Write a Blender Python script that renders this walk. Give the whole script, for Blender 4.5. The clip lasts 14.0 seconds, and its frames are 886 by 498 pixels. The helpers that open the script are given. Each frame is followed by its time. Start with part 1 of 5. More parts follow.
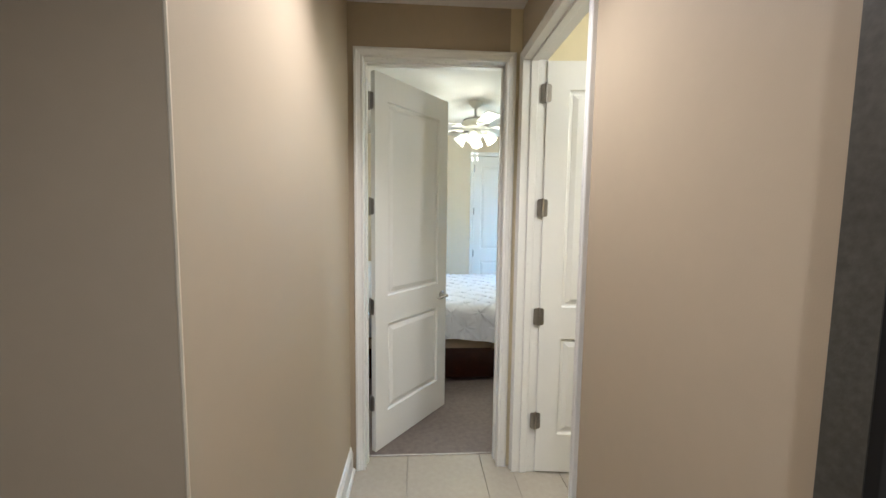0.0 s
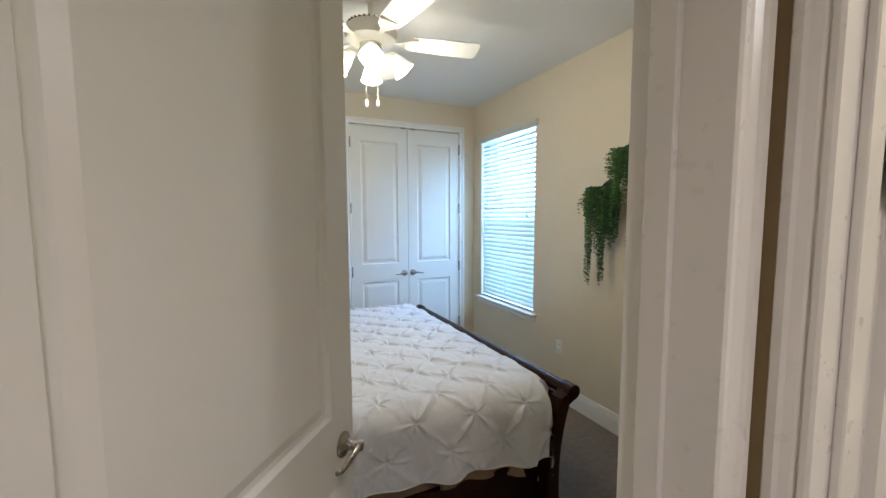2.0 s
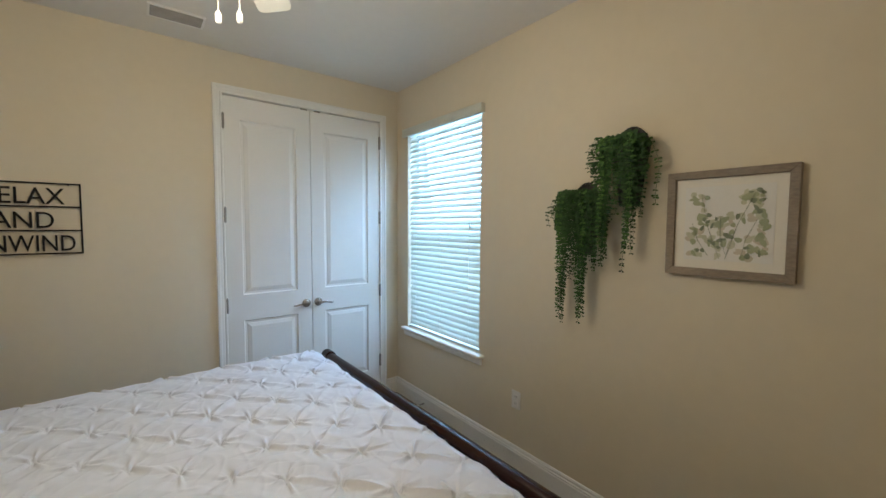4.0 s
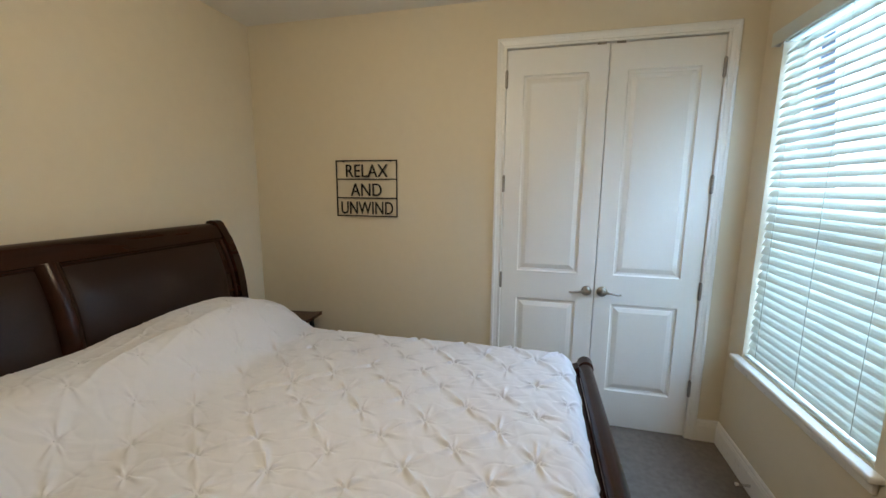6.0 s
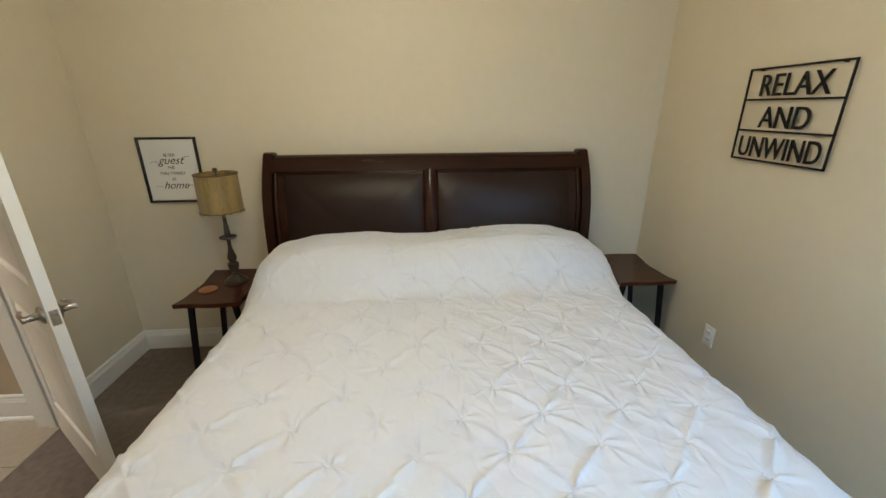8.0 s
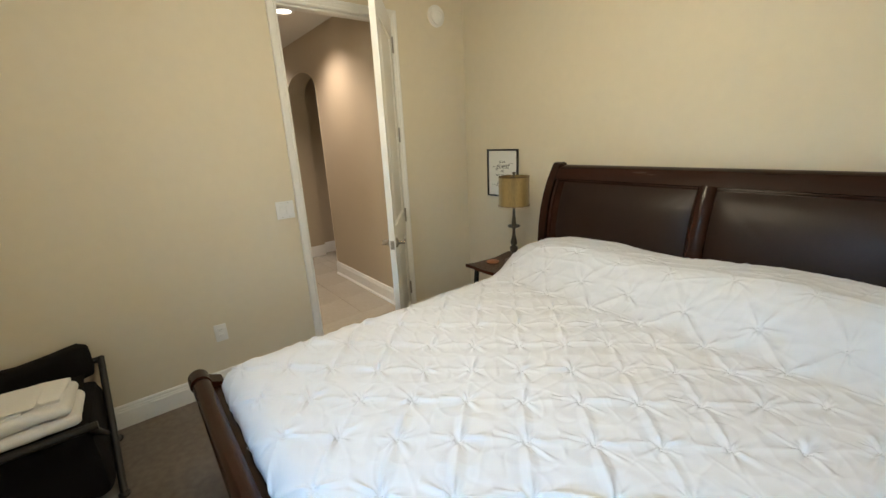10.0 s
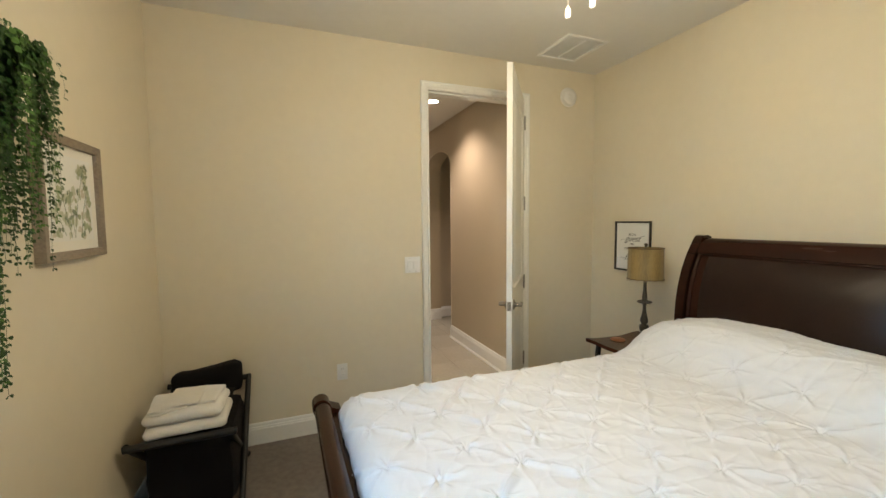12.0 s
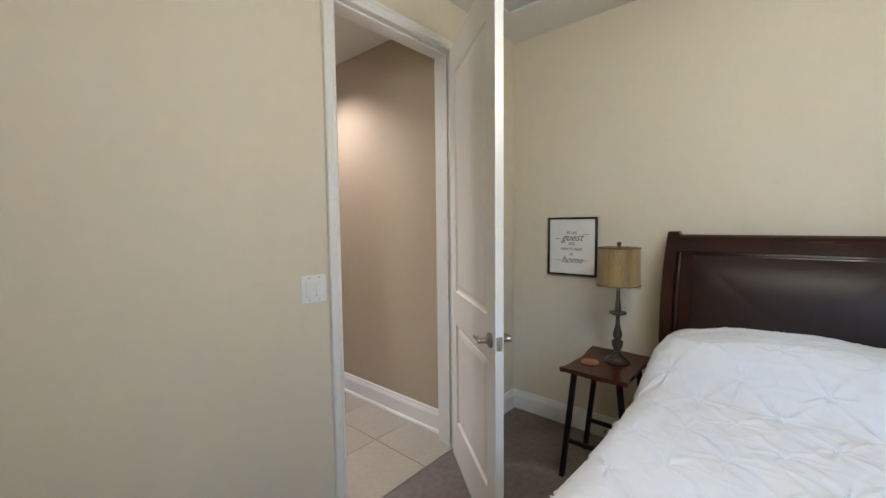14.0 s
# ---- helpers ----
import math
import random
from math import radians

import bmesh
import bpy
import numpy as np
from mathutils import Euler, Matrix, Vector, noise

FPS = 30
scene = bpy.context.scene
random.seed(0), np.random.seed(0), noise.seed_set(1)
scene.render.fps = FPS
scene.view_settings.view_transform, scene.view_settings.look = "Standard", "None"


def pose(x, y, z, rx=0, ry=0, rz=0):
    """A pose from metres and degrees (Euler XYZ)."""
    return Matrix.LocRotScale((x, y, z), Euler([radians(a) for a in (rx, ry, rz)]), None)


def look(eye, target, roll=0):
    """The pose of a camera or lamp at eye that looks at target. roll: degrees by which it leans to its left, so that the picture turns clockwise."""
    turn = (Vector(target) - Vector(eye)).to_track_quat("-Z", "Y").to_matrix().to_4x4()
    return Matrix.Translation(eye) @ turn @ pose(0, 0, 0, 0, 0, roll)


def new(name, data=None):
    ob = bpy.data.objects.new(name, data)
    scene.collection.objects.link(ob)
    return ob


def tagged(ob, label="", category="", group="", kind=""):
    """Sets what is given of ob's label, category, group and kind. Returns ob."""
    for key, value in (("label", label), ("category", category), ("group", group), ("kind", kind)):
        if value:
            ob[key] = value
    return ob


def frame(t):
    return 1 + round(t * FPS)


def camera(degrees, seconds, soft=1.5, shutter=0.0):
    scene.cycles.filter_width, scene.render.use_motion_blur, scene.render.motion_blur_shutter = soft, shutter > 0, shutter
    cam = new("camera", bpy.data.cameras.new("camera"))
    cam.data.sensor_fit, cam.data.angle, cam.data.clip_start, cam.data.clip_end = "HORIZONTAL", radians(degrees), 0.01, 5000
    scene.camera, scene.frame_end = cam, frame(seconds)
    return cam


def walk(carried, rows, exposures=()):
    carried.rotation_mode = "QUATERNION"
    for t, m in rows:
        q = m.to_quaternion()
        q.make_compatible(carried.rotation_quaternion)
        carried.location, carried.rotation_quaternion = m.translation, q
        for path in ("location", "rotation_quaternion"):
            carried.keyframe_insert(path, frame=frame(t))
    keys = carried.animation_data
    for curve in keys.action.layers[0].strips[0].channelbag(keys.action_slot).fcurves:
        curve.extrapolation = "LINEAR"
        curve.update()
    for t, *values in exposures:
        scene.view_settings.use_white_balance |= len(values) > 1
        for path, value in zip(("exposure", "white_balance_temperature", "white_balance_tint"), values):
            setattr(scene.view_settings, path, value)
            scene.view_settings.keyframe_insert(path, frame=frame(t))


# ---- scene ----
cam = camera(96.9, 14.0)
PATH = [
    (0, (0.412, -0.824, 1.564), (0.539, 1.164, 1.386), 0.7),
    (0.5, (0.384, -0.316, 1.538), (0.56, 1.668, 1.366), 0.6),
    (1, (0.381, 0.222, 1.551), (0.671, 2.192, 1.361), 0.7),
    (1.5, (0.382, 0.756, 1.534), (0.94, 2.669, 1.364), -0.4),
    (2, (0.42, 1.2, 1.533), (1.265, 3.005, 1.363), -0.2),
    (2.5, (0.455, 1.565, 1.491), (1.581, 3.213, 1.361), 0.2),
    (2.7, (0.482, 1.656, 1.481), (1.715, 3.226, 1.368), 0.5),
    (4.8, (0.972, 2.236, 1.588), (2.146, 3.849, 1.452), -0.3),
    (5, (1.017, 2.293, 1.592), (1.966, 4.048, 1.446), -0.1),
    (5.5, (1.235, 2.36, 1.562), (1.481, 4.336, 1.379), 0.2),
    (6, (1.503, 2.491, 1.587), (1.021, 4.406, 1.274), 0.4),
    (6.5, (1.671, 2.655, 1.567), (0.627, 4.307, 1.139), 0.6),
    (7, (1.873, 2.919, 1.577), (0.367, 4.11, 1.016), 0.2),
    (7.5, (1.954, 3.19, 1.586), (0.182, 3.869, 0.954), -0.1),
    (8, (1.919, 3.533, 1.607), (0.041, 3.665, 0.932), -0.3),
    (8.5, (1.885, 3.821, 1.603), (0.044, 3.449, 0.916), -0.7),
    (9, (1.843, 4.058, 1.561), (0.153, 3.222, 0.893), -1.0),
    (9.2, (1.823, 4.14, 1.581), (0.233, 3.132, 0.905), -1.4),
    (11.3, (1.878, 4.47, 1.501), (1.207, 2.604, 1.235), -0.6),
    (11.5, (1.871, 4.46, 1.487), (1.217, 2.582, 1.273), -0.6),
    (12, (1.886, 4.388, 1.465), (1.163, 2.529, 1.325), -0.5),
    (12.5, (1.938, 4.158, 1.461), (0.986, 2.403, 1.335), -0.4),
    (13, (2.003, 3.825, 1.431), (0.831, 2.208, 1.325), -0.6),
    (13.5, (1.999, 3.473, 1.424), (0.642, 2.009, 1.3), -0.4),
    (14, (1.953, 3.126, 1.422), (0.443, 1.821, 1.291), -0.6),
]
TINT = [(0.0, 0.35, 4850, 9), (1.0, 0.05, 5000, 10), (1.5, -0.1, 5050, 12), (2.5, -0.38, 5350, 18), (5.0, -0.60, 5900, 17), (6.0, -0.58, 6200, 19), (7.5, -0.20, 5950, 14), (9.0, 0.0, 5650, 13), (11.5, 0.20, 6200, 12), (12.5, 0.1, 5700, 15), (14.0, 0.12, 5000, 17)]
walk(cam, [(t, look(eye, target, roll)) for t, eye, target, roll in PATH], TINT)

# ---- world and large lights ----
SUN_EL, SUN_ROT = radians(49), radians(228)
world = bpy.data.worlds.new("world")
scene.world = world
world.use_nodes = True
wn = world.node_tree
sky = wn.nodes.new("ShaderNodeTexSky")
sky.sky_type = "NISHITA"
sky.sun_disc = False
sky.sun_elevation, sky.sun_rotation = SUN_EL, SUN_ROT
wn.links.new(sky.outputs[0], wn.nodes["Background"].inputs[0])
wn.nodes["Background"].inputs[1].default_value = 0.15


def lamp(name, kind, m, energy, color, **kw):
    data = bpy.data.lights.new(name, kind)
    data.energy, data.color = energy, color
    for key, value in kw.items():
        if key == "size":
            data.size = value
        elif key == "size_y":
            data.shape = "RECTANGLE"
            data.size_y = value
        elif key == "radius":
            data.shadow_soft_size = value
        elif key == "spot":
            data.spot_size = radians(value)
            data.spot_blend = 0.8
        elif key == "angle":
            data.angle = radians(value)
    ob = new(name, data)
    ob.matrix_world = m
    return ob


SUN_WAY = Vector((math.sin(SUN_ROT) * math.cos(SUN_EL), math.cos(SUN_ROT) * math.cos(SUN_EL), math.sin(SUN_EL)))
lamp("sun", "SUN", look(SUN_WAY * 20, (0, 0, 0)), 2.5, (1.0, 0.94, 0.86), angle=0.5)

WARM = (1.0, 0.83, 0.52)
FAN = (1.0, 3.337)
lamp("window_daylight", "AREA", look((3.05, 4.47, 1.60), (0, 4.47, 1.2)), 165, (0.46, 0.74, 1.0), size=1.3, size_y=2.0)
for k, a in enumerate((-105, -15, 75, 165)):
    ca, sa = math.cos(radians(a)), math.sin(radians(a))
    lamp("fan_bulb_light", "POINT", pose(FAN[0] + 0.215 * ca, FAN[1] + 0.215 * sa, 2.215), 9.3, WARM, radius=0.06)
lamp("hall_recessed_light", "SPOT", pose(0.45, 0.42, 2.69), 78, (1.0, 0.79, 0.60), spot=125, radius=0.05)
# added lamp, never in view: fills the passage wall and rear hall
lamp("hall_recessed_light", "SPOT", pose(0.45, -1.30, 2.69), 56, (1.0, 0.86, 0.70), spot=140, radius=0.05)
# lights the bright bathroom; the lamp's position is assumed
lamp("bath_light", "POINT", pose(1.95, 0.3, 2.40), 27, (1.0, 0.86, 0.64), radius=0.12)

# ---- materials ----


def material(name, color, rough=0.6, metal=0.0, vary=0.06, scale=6.0, bump=0.0, bump_scale=200.0, spec=0.5, coat=0.0, sheen=0.0, tone=None, stretch=None, random_tone=0.0, glow=None):
    """A painted or grained surface: two scales of variation in tone and gloss, and a fine relief."""
    mat = bpy.data.materials.new(name)
    mat.use_nodes = True
    nt = mat.node_tree
    n, link = nt.nodes, nt.links.new
    b = n["Principled BSDF"]
    b.inputs["Roughness"].default_value = rough
    b.inputs["Metallic"].default_value = metal
    b.inputs["Specular IOR Level"].default_value = spec
    b.inputs["Coat Weight"].default_value = coat
    b.inputs["Sheen Weight"].default_value = sheen
    co = n.new("ShaderNodeTexCoord")
    src = co.outputs["Object"]
    if stretch:
        mp = n.new("ShaderNodeMapping")
        mp.inputs["Scale"].default_value = stretch
        link(src, mp.inputs["Vector"])
        src = mp.outputs["Vector"]
    a = n.new("ShaderNodeTexNoise")
    a.inputs["Scale"].default_value, a.inputs["Detail"].default_value = scale * 0.25, 3
    c = n.new("ShaderNodeTexNoise")
    c.inputs["Scale"].default_value, c.inputs["Detail"].default_value = scale * 6, 6
    link(src, a.inputs["Vector"])
    link(src, c.inputs["Vector"])
    mix = n.new("ShaderNodeMix")
    mix.data_type = "RGBA"
    dark = tone or tuple(v * (1 - 2 * vary) for v in color)
    light = color if tone else tuple(min(1, v * (1 + vary)) for v in color)
    mix.inputs["A"].default_value, mix.inputs["B"].default_value = (*dark, 1), (*light, 1)
    add = n.new("ShaderNodeMath")
    add.operation = "MULTIPLY_ADD"
    add.inputs[1].default_value = 0.5
    half = n.new("ShaderNodeMath")
    half.operation = "MULTIPLY"
    half.inputs[1].default_value = 0.5
    link(a.outputs["Fac"], add.inputs[0])
    link(c.outputs["Fac"], half.inputs[0])
    link(half.outputs[0], add.inputs[2])
    ramp = n.new("ShaderNodeMapRange")
    ramp.inputs["From Min"].default_value, ramp.inputs["From Max"].default_value = 0.36, 0.64
    link(add.outputs[0], ramp.inputs["Value"])
    link(ramp.outputs[0], mix.inputs["Factor"])
    out = mix.outputs["Result"]
    if random_tone:
        info = n.new("ShaderNodeObjectInfo")
        hsv = n.new("ShaderNodeHueSaturation")
        mr = n.new("ShaderNodeMapRange")
        mr.inputs["To Min"].default_value, mr.inputs["To Max"].default_value = 1 - random_tone, 1 + random_tone
        link(info.outputs["Random"], mr.inputs["Value"])
        link(mr.outputs[0], hsv.inputs["Value"])
        link(out, hsv.inputs["Color"])
        out = hsv.outputs["Color"]
    link(out, b.inputs["Base Color"])
    rr = n.new("ShaderNodeMapRange")
    rr.inputs["To Min"].default_value, rr.inputs["To Max"].default_value = max(0.02, rough - 0.08), min(1, rough + 0.08)
    link(c.outputs["Fac"], rr.inputs["Value"])
    link(rr.outputs[0], b.inputs["Roughness"])
    if bump:
        d = n.new("ShaderNodeTexNoise")
        d.inputs["Scale"].default_value, d.inputs["Detail"].default_value = bump_scale, 3
        link(src if not stretch else co.outputs["Object"], d.inputs["Vector"])
        bp = n.new("ShaderNodeBump")
        bp.inputs["Strength"].default_value, bp.inputs["Distance"].default_value = bump, 0.002
        link(d.outputs["Fac"], bp.inputs["Height"])
        link(bp.outputs[0], b.inputs["Normal"])
    if glow:
        b.inputs["Emission Color"].default_value = (*glow[0], 1)
        b.inputs["Emission Strength"].default_value = glow[1]
    return mat


M = {}
M["wall"] = material("beige_wall_paint", (0.700, 0.626, 0.480), 0.62, vary=0.012, scale=3, bump=0.10, bump_scale=260, spec=0.35)
M["hall"] = material("tan_wall_paint", (0.455, 0.380, 0.268), 0.58, vary=0.015, scale=3, bump=0.10, bump_scale=260, spec=0.4)
M["bath"] = material("cream_wall_paint", (0.72, 0.64, 0.42), 0.6, vary=0.015, scale=3, bump=0.10, bump_scale=260, spec=0.35)
M["ceil"] = material("ceiling_paint", (0.74, 0.72, 0.67), 0.85, vary=0.012, scale=3, bump=0.15, bump_scale=180, spec=0.2)
M["trim"] = material("white_trim_paint", (0.80, 0.79, 0.75), 0.30, vary=0.006, scale=8)
M["door"] = material("white_door_paint", (0.79, 0.78, 0.74), 0.36, vary=0.006, scale=6)
M["carpet"] = material("greige_carpet", (0.215, 0.182, 0.155), 0.95, vary=0.0, scale=5, bump=0.5, bump_scale=420, spec=0.1, sheen=0.15, tone=(0.145, 0.120, 0.102))
M["tile"] = material("cream_floor_tile", (0.44, 0.40, 0.33), 0.11, scale=5, tone=(0.385, 0.35, 0.285), bump=0.03, bump_scale=30, random_tone=0.03)
M["grout"] = material("tile_grout", (0.42, 0.385, 0.32), 0.85, vary=0.08, scale=40)
M["nickel"] = material("brushed_nickel", (0.38, 0.35, 0.31), 0.28, metal=1.0, vary=0.06, scale=60)
M["hinge"] = material("dull_nickel", (0.33, 0.31, 0.28), 0.42, metal=1.0, vary=0.10, scale=60)
M["bedwood"] = material("dark_cherry_wood", (0.030, 0.0085, 0.0042), 0.24, scale=2.5, tone=(0.015, 0.0045, 0.0025), stretch=(0.8, 0.12, 1.0), coat=0.05, spec=0.24, bump=0.0, bump_scale=120)
M["leather"] = material("dark_brown_leather", (0.020, 0.0085, 0.0055), 0.40, scale=20, tone=(0.014, 0.0058, 0.0040), bump=0.05, bump_scale=340, spec=0.28)
M["stand"] = material("red_brown_wood", (0.070, 0.019, 0.009), 0.24, scale=4, tone=(0.050, 0.014, 0.007), stretch=(0.25, 1.5, 1.0), coat=0.05, spec=0.28, bump=0.05, bump_scale=100)
M["black"] = material("black_metal", (0.007, 0.0067, 0.0067), 0.5, spec=0.25, metal=0.0, vary=0.10, scale=40)
M["duvet"] = material("white_cotton", (0.700, 0.714, 0.760), 0.85, vary=0.008, scale=8, bump=0.08, bump_scale=520, spec=0.2, sheen=0.2)
M["towel"] = material("white_terry", (0.80, 0.78, 0.74), 0.96, vary=0.02, scale=20, bump=0.9, bump_scale=700, spec=0.1, sheen=0.3)
M["skirt"] = material("tan_fabric", (0.34, 0.25, 0.165), 0.9, vary=0.05, scale=20, bump=0.3, bump_scale=600, spec=0.1)
M["blackcloth"] = material("black_nylon", (0.008, 0.0073, 0.008), 0.78, vary=0.12, scale=20, bump=0.3, bump_scale=500, spec=0.15)
M["darkwood"] = material("espresso_wood", (0.013, 0.007, 0.0055), 0.38, vary=0.15, scale=20)
M["bronze"] = material("aged_bronze", (0.10, 0.085, 0.065), 0.36, metal=0.7, scale=30, tone=(0.05, 0.043, 0.035))
M["shade"] = material("gold_woven_shade", (0.34, 0.235, 0.075), 0.5, scale=12, tone=(0.15, 0.098, 0.028), stretch=(6.0, 6.0, 0.5), bump=0.3, bump_scale=300, sheen=0.2)
M["shadetrim"] = material("brown_shade_trim", (0.10, 0.055, 0.025), 0.8, vary=0.1, scale=40)
M["fringe"] = material("pale_fringe", (0.45, 0.38, 0.25), 0.8, vary=0.1, scale=60)
M["cork"] = material("orange_wood", (0.33, 0.135, 0.05), 0.5, vary=0.12, scale=30)
M["frameblack"] = material("black_frame_paint", (0.008, 0.0075, 0.007), 0.5, vary=0.1, scale=20)
M["greywood"] = material("weathered_grey_wood", (0.30, 0.245, 0.185), 0.6, scale=22, tone=(0.19, 0.15, 0.112), stretch=(1.0, 0.3, 1.0), bump=0.3, bump_scale=160)
M["pewter"] = material("pewter_frame", (0.085, 0.080, 0.066), 0.5, scale=14, tone=(0.050, 0.046, 0.038), metal=0.2, bump=0.3, bump_scale=90)
M["paper"] = material("art_paper", (0.78, 0.77, 0.73), 0.8, vary=0.01, scale=12)
M["mat"] = material("mat_board", (0.80, 0.77, 0.69), 0.85, vary=0.01, scale=12)
M["ink"] = material("grey_ink", (0.05, 0.05, 0.05), 0.7, vary=0.05)
M["wash1"] = material("sage_wash", (0.44, 0.47, 0.32), 0.8, tone=(0.31, 0.35, 0.22), scale=60)
M["wash2"] = material("pale_olive_wash", (0.60, 0.60, 0.47), 0.8, tone=(0.50, 0.51, 0.38), scale=60)
M["wash3"] = material("grey_green_wash", (0.28, 0.32, 0.23), 0.8, tone=(0.19, 0.22, 0.15), scale=60)
M["wash4"] = material("blush_wash", (0.62, 0.56, 0.47), 0.8, tone=(0.55, 0.51, 0.40), scale=60)
M["leaf"] = material("deep_green_leaf", (0.036, 0.088, 0.020), 0.55, spec=0.22, tone=(0.010, 0.034, 0.012), scale=24, random_tone=0.25)
M["leaf2"] = material("bright_green_leaf", (0.080, 0.170, 0.034), 0.55, spec=0.22, tone=(0.045, 0.10, 0.025), scale=24, random_tone=0.25)
M["wicker"] = material("black_wicker", (0.014, 0.011, 0.010), 0.55, vary=0.2, scale=60)
M["plastic"] = material("white_plastic", (0.80, 0.79, 0.76), 0.35, vary=0.01, scale=20)
# near-black colour stands in for the shade inside narrow openings
M["slot"] = material("opening_shade", (0.03, 0.03, 0.03), 0.6, vary=0.05)
M["blind"] = material("white_blind_slat", (0.66, 0.68, 0.61), 0.40, vary=0.012, scale=12)
M["fan"] = material("antique_white_enamel", (0.76, 0.74, 0.66), 0.35, vary=0.012, scale=12)
M["globe"] = material("lit_frosted_glass", (0.9, 0.88, 0.8), 0.3, vary=0.0, glow=((1.0, 0.90, 0.66), 12.0))
M["lampglass"] = material("translucent_shade_glass", (0.9, 0.88, 0.8), 0.3, vary=0.0, glow=((1.0, 0.88, 0.60), 0.8))
M["can"] = material("lit_lens", (0.9, 0.88, 0.8), 0.3, vary=0.0, glow=((1.0, 0.86, 0.66), 9.0))
M["stone"] = material("cream_countertop", (0.74, 0.70, 0.60), 0.18, scale=8, tone=(0.66, 0.62, 0.52))
M["cab"] = material("white_cabinet_paint", (0.70, 0.70, 0.66), 0.4, vary=0.015, scale=8)
M["handtowel"] = material("grey_mauve_towel", (0.42, 0.36, 0.34), 0.95, vary=0.04, scale=30, bump=0.8, bump_scale=600, sheen=0.2)
M["grass"] = material("lawn_grass", (0.10, 0.15, 0.035), 0.9, scale=3, tone=(0.055, 0.095, 0.02), bump=0.8, bump_scale=60)
M["bark"] = material("bark", (0.14, 0.10, 0.07), 0.9, vary=0.15, scale=20, bump=0.6, bump_scale=60)
M["fence"] = material("pale_stucco", (0.60, 0.56, 0.48), 0.9, vary=0.04, scale=4, bump=0.4, bump_scale=90)

M["pane"] = bpy.data.materials.new("window_glass")
M["pane"].use_nodes = True
_b = M["pane"].node_tree.nodes["Principled BSDF"]
_b.inputs["Transmission Weight"].default_value, _b.inputs["Roughness"].default_value, _b.inputs["IOR"].default_value = 1.0, 0.0, 1.1

# thin slats let some daylight through
_t = M["blind"].node_tree
_tr = _t.nodes.new("ShaderNodeBsdfTranslucent")
_tr.inputs["Color"].default_value = (0.80, 0.86, 0.82, 1)
_mx = _t.nodes.new("ShaderNodeMixShader")
_mx.inputs["Fac"].default_value = 0.17
_t.links.new(_t.nodes["Principled BSDF"].outputs[0], _mx.inputs[1])
_t.links.new(_tr.outputs[0], _mx.inputs[2])
_t.links.new(_mx.outputs[0], _t.nodes["Material Output"].inputs["Surface"])

# ---- mesh helpers ----


def finish(name, bm, mats, parent=None, label="", smooth=False, angle=None):
    me = bpy.data.meshes.new(name)
    bmesh.ops.recalc_face_normals(bm, faces=bm.faces)
    if smooth:
        for f in bm.faces:
            f.smooth = True
        for e in bm.edges:
            if len(e.link_faces) == 2 and e.calc_face_angle(0) > radians(angle or 40):
                e.smooth = False
    bm.to_mesh(me)
    bm.free()
    for mt in (mats if isinstance(mats, (list, tuple)) else [mats]):
        me.materials.append(mt)
    ob = new(name, me)
    if parent:
        ob.parent = parent
    if label:
        tagged(ob, label)
    return ob


def part(name, bm, mat, parent, label="", smooth=True, angle=40):
    return finish(name, bm, mat, parent, label, smooth, angle)


def structure(name, bm, mat, smooth=False):
    return tagged(finish(name, bm, mat, None, "", smooth), kind="structure")


def thing(name, x=0, y=0, z=0, rz=0, label="", category="", group=""):
    ob = new(name)
    ob.empty_display_size = 0.1
    ob.matrix_world = pose(x, y, z, 0, 0, rz)
    return tagged(ob, label, category, group)


def box(bm, x0, x1, y0, y1, z0, z1, bevel=0.0, seg=2, m=None, mi=0):
    g = bmesh.ops.create_cube(bm, size=1)
    vs = g["verts"]
    for v in vs:
        v.co = Vector(((x0 + x1) / 2 + v.co.x * (x1 - x0), (y0 + y1) / 2 + v.co.y * (y1 - y0), (z0 + z1) / 2 + v.co.z * (z1 - z0)))
    if mi:
        for f in {f for v in vs for f in v.link_faces}:
            f.material_index = mi
    if bevel:
        es = list({e for v in vs for e in v.link_edges})
        r = bmesh.ops.bevel(bm, geom=es, offset=bevel, segments=seg, profile=0.5, affect="EDGES")
        vs = list({v for f in r["faces"] for v in f.verts} | {v for v in vs if v.is_valid})
    if m is not None:
        for v in vs:
            v.co = m @ v.co
    return vs


def prism(bm, pts, lo, hi, axis="x", mi=0):
    """Extrudes a closed outline of 2D points along an axis from lo to hi."""
    def put(p, s):
        return {"x": (s, p[0], p[1]), "y": (p[0], s, p[1]), "z": (p[0], p[1], s)}[axis]
    a = [bm.verts.new(put(p, lo)) for p in pts]
    b = [bm.verts.new(put(p, hi)) for p in pts]
    n = len(pts)
    fs = [bm.faces.new(a), bm.faces.new(b[::-1])]
    for i in range(n):
        fs.append(bm.faces.new((a[i], b[i], b[(i + 1) % n], a[(i + 1) % n])))
    for f in fs:
        f.material_index = mi
    return a + b


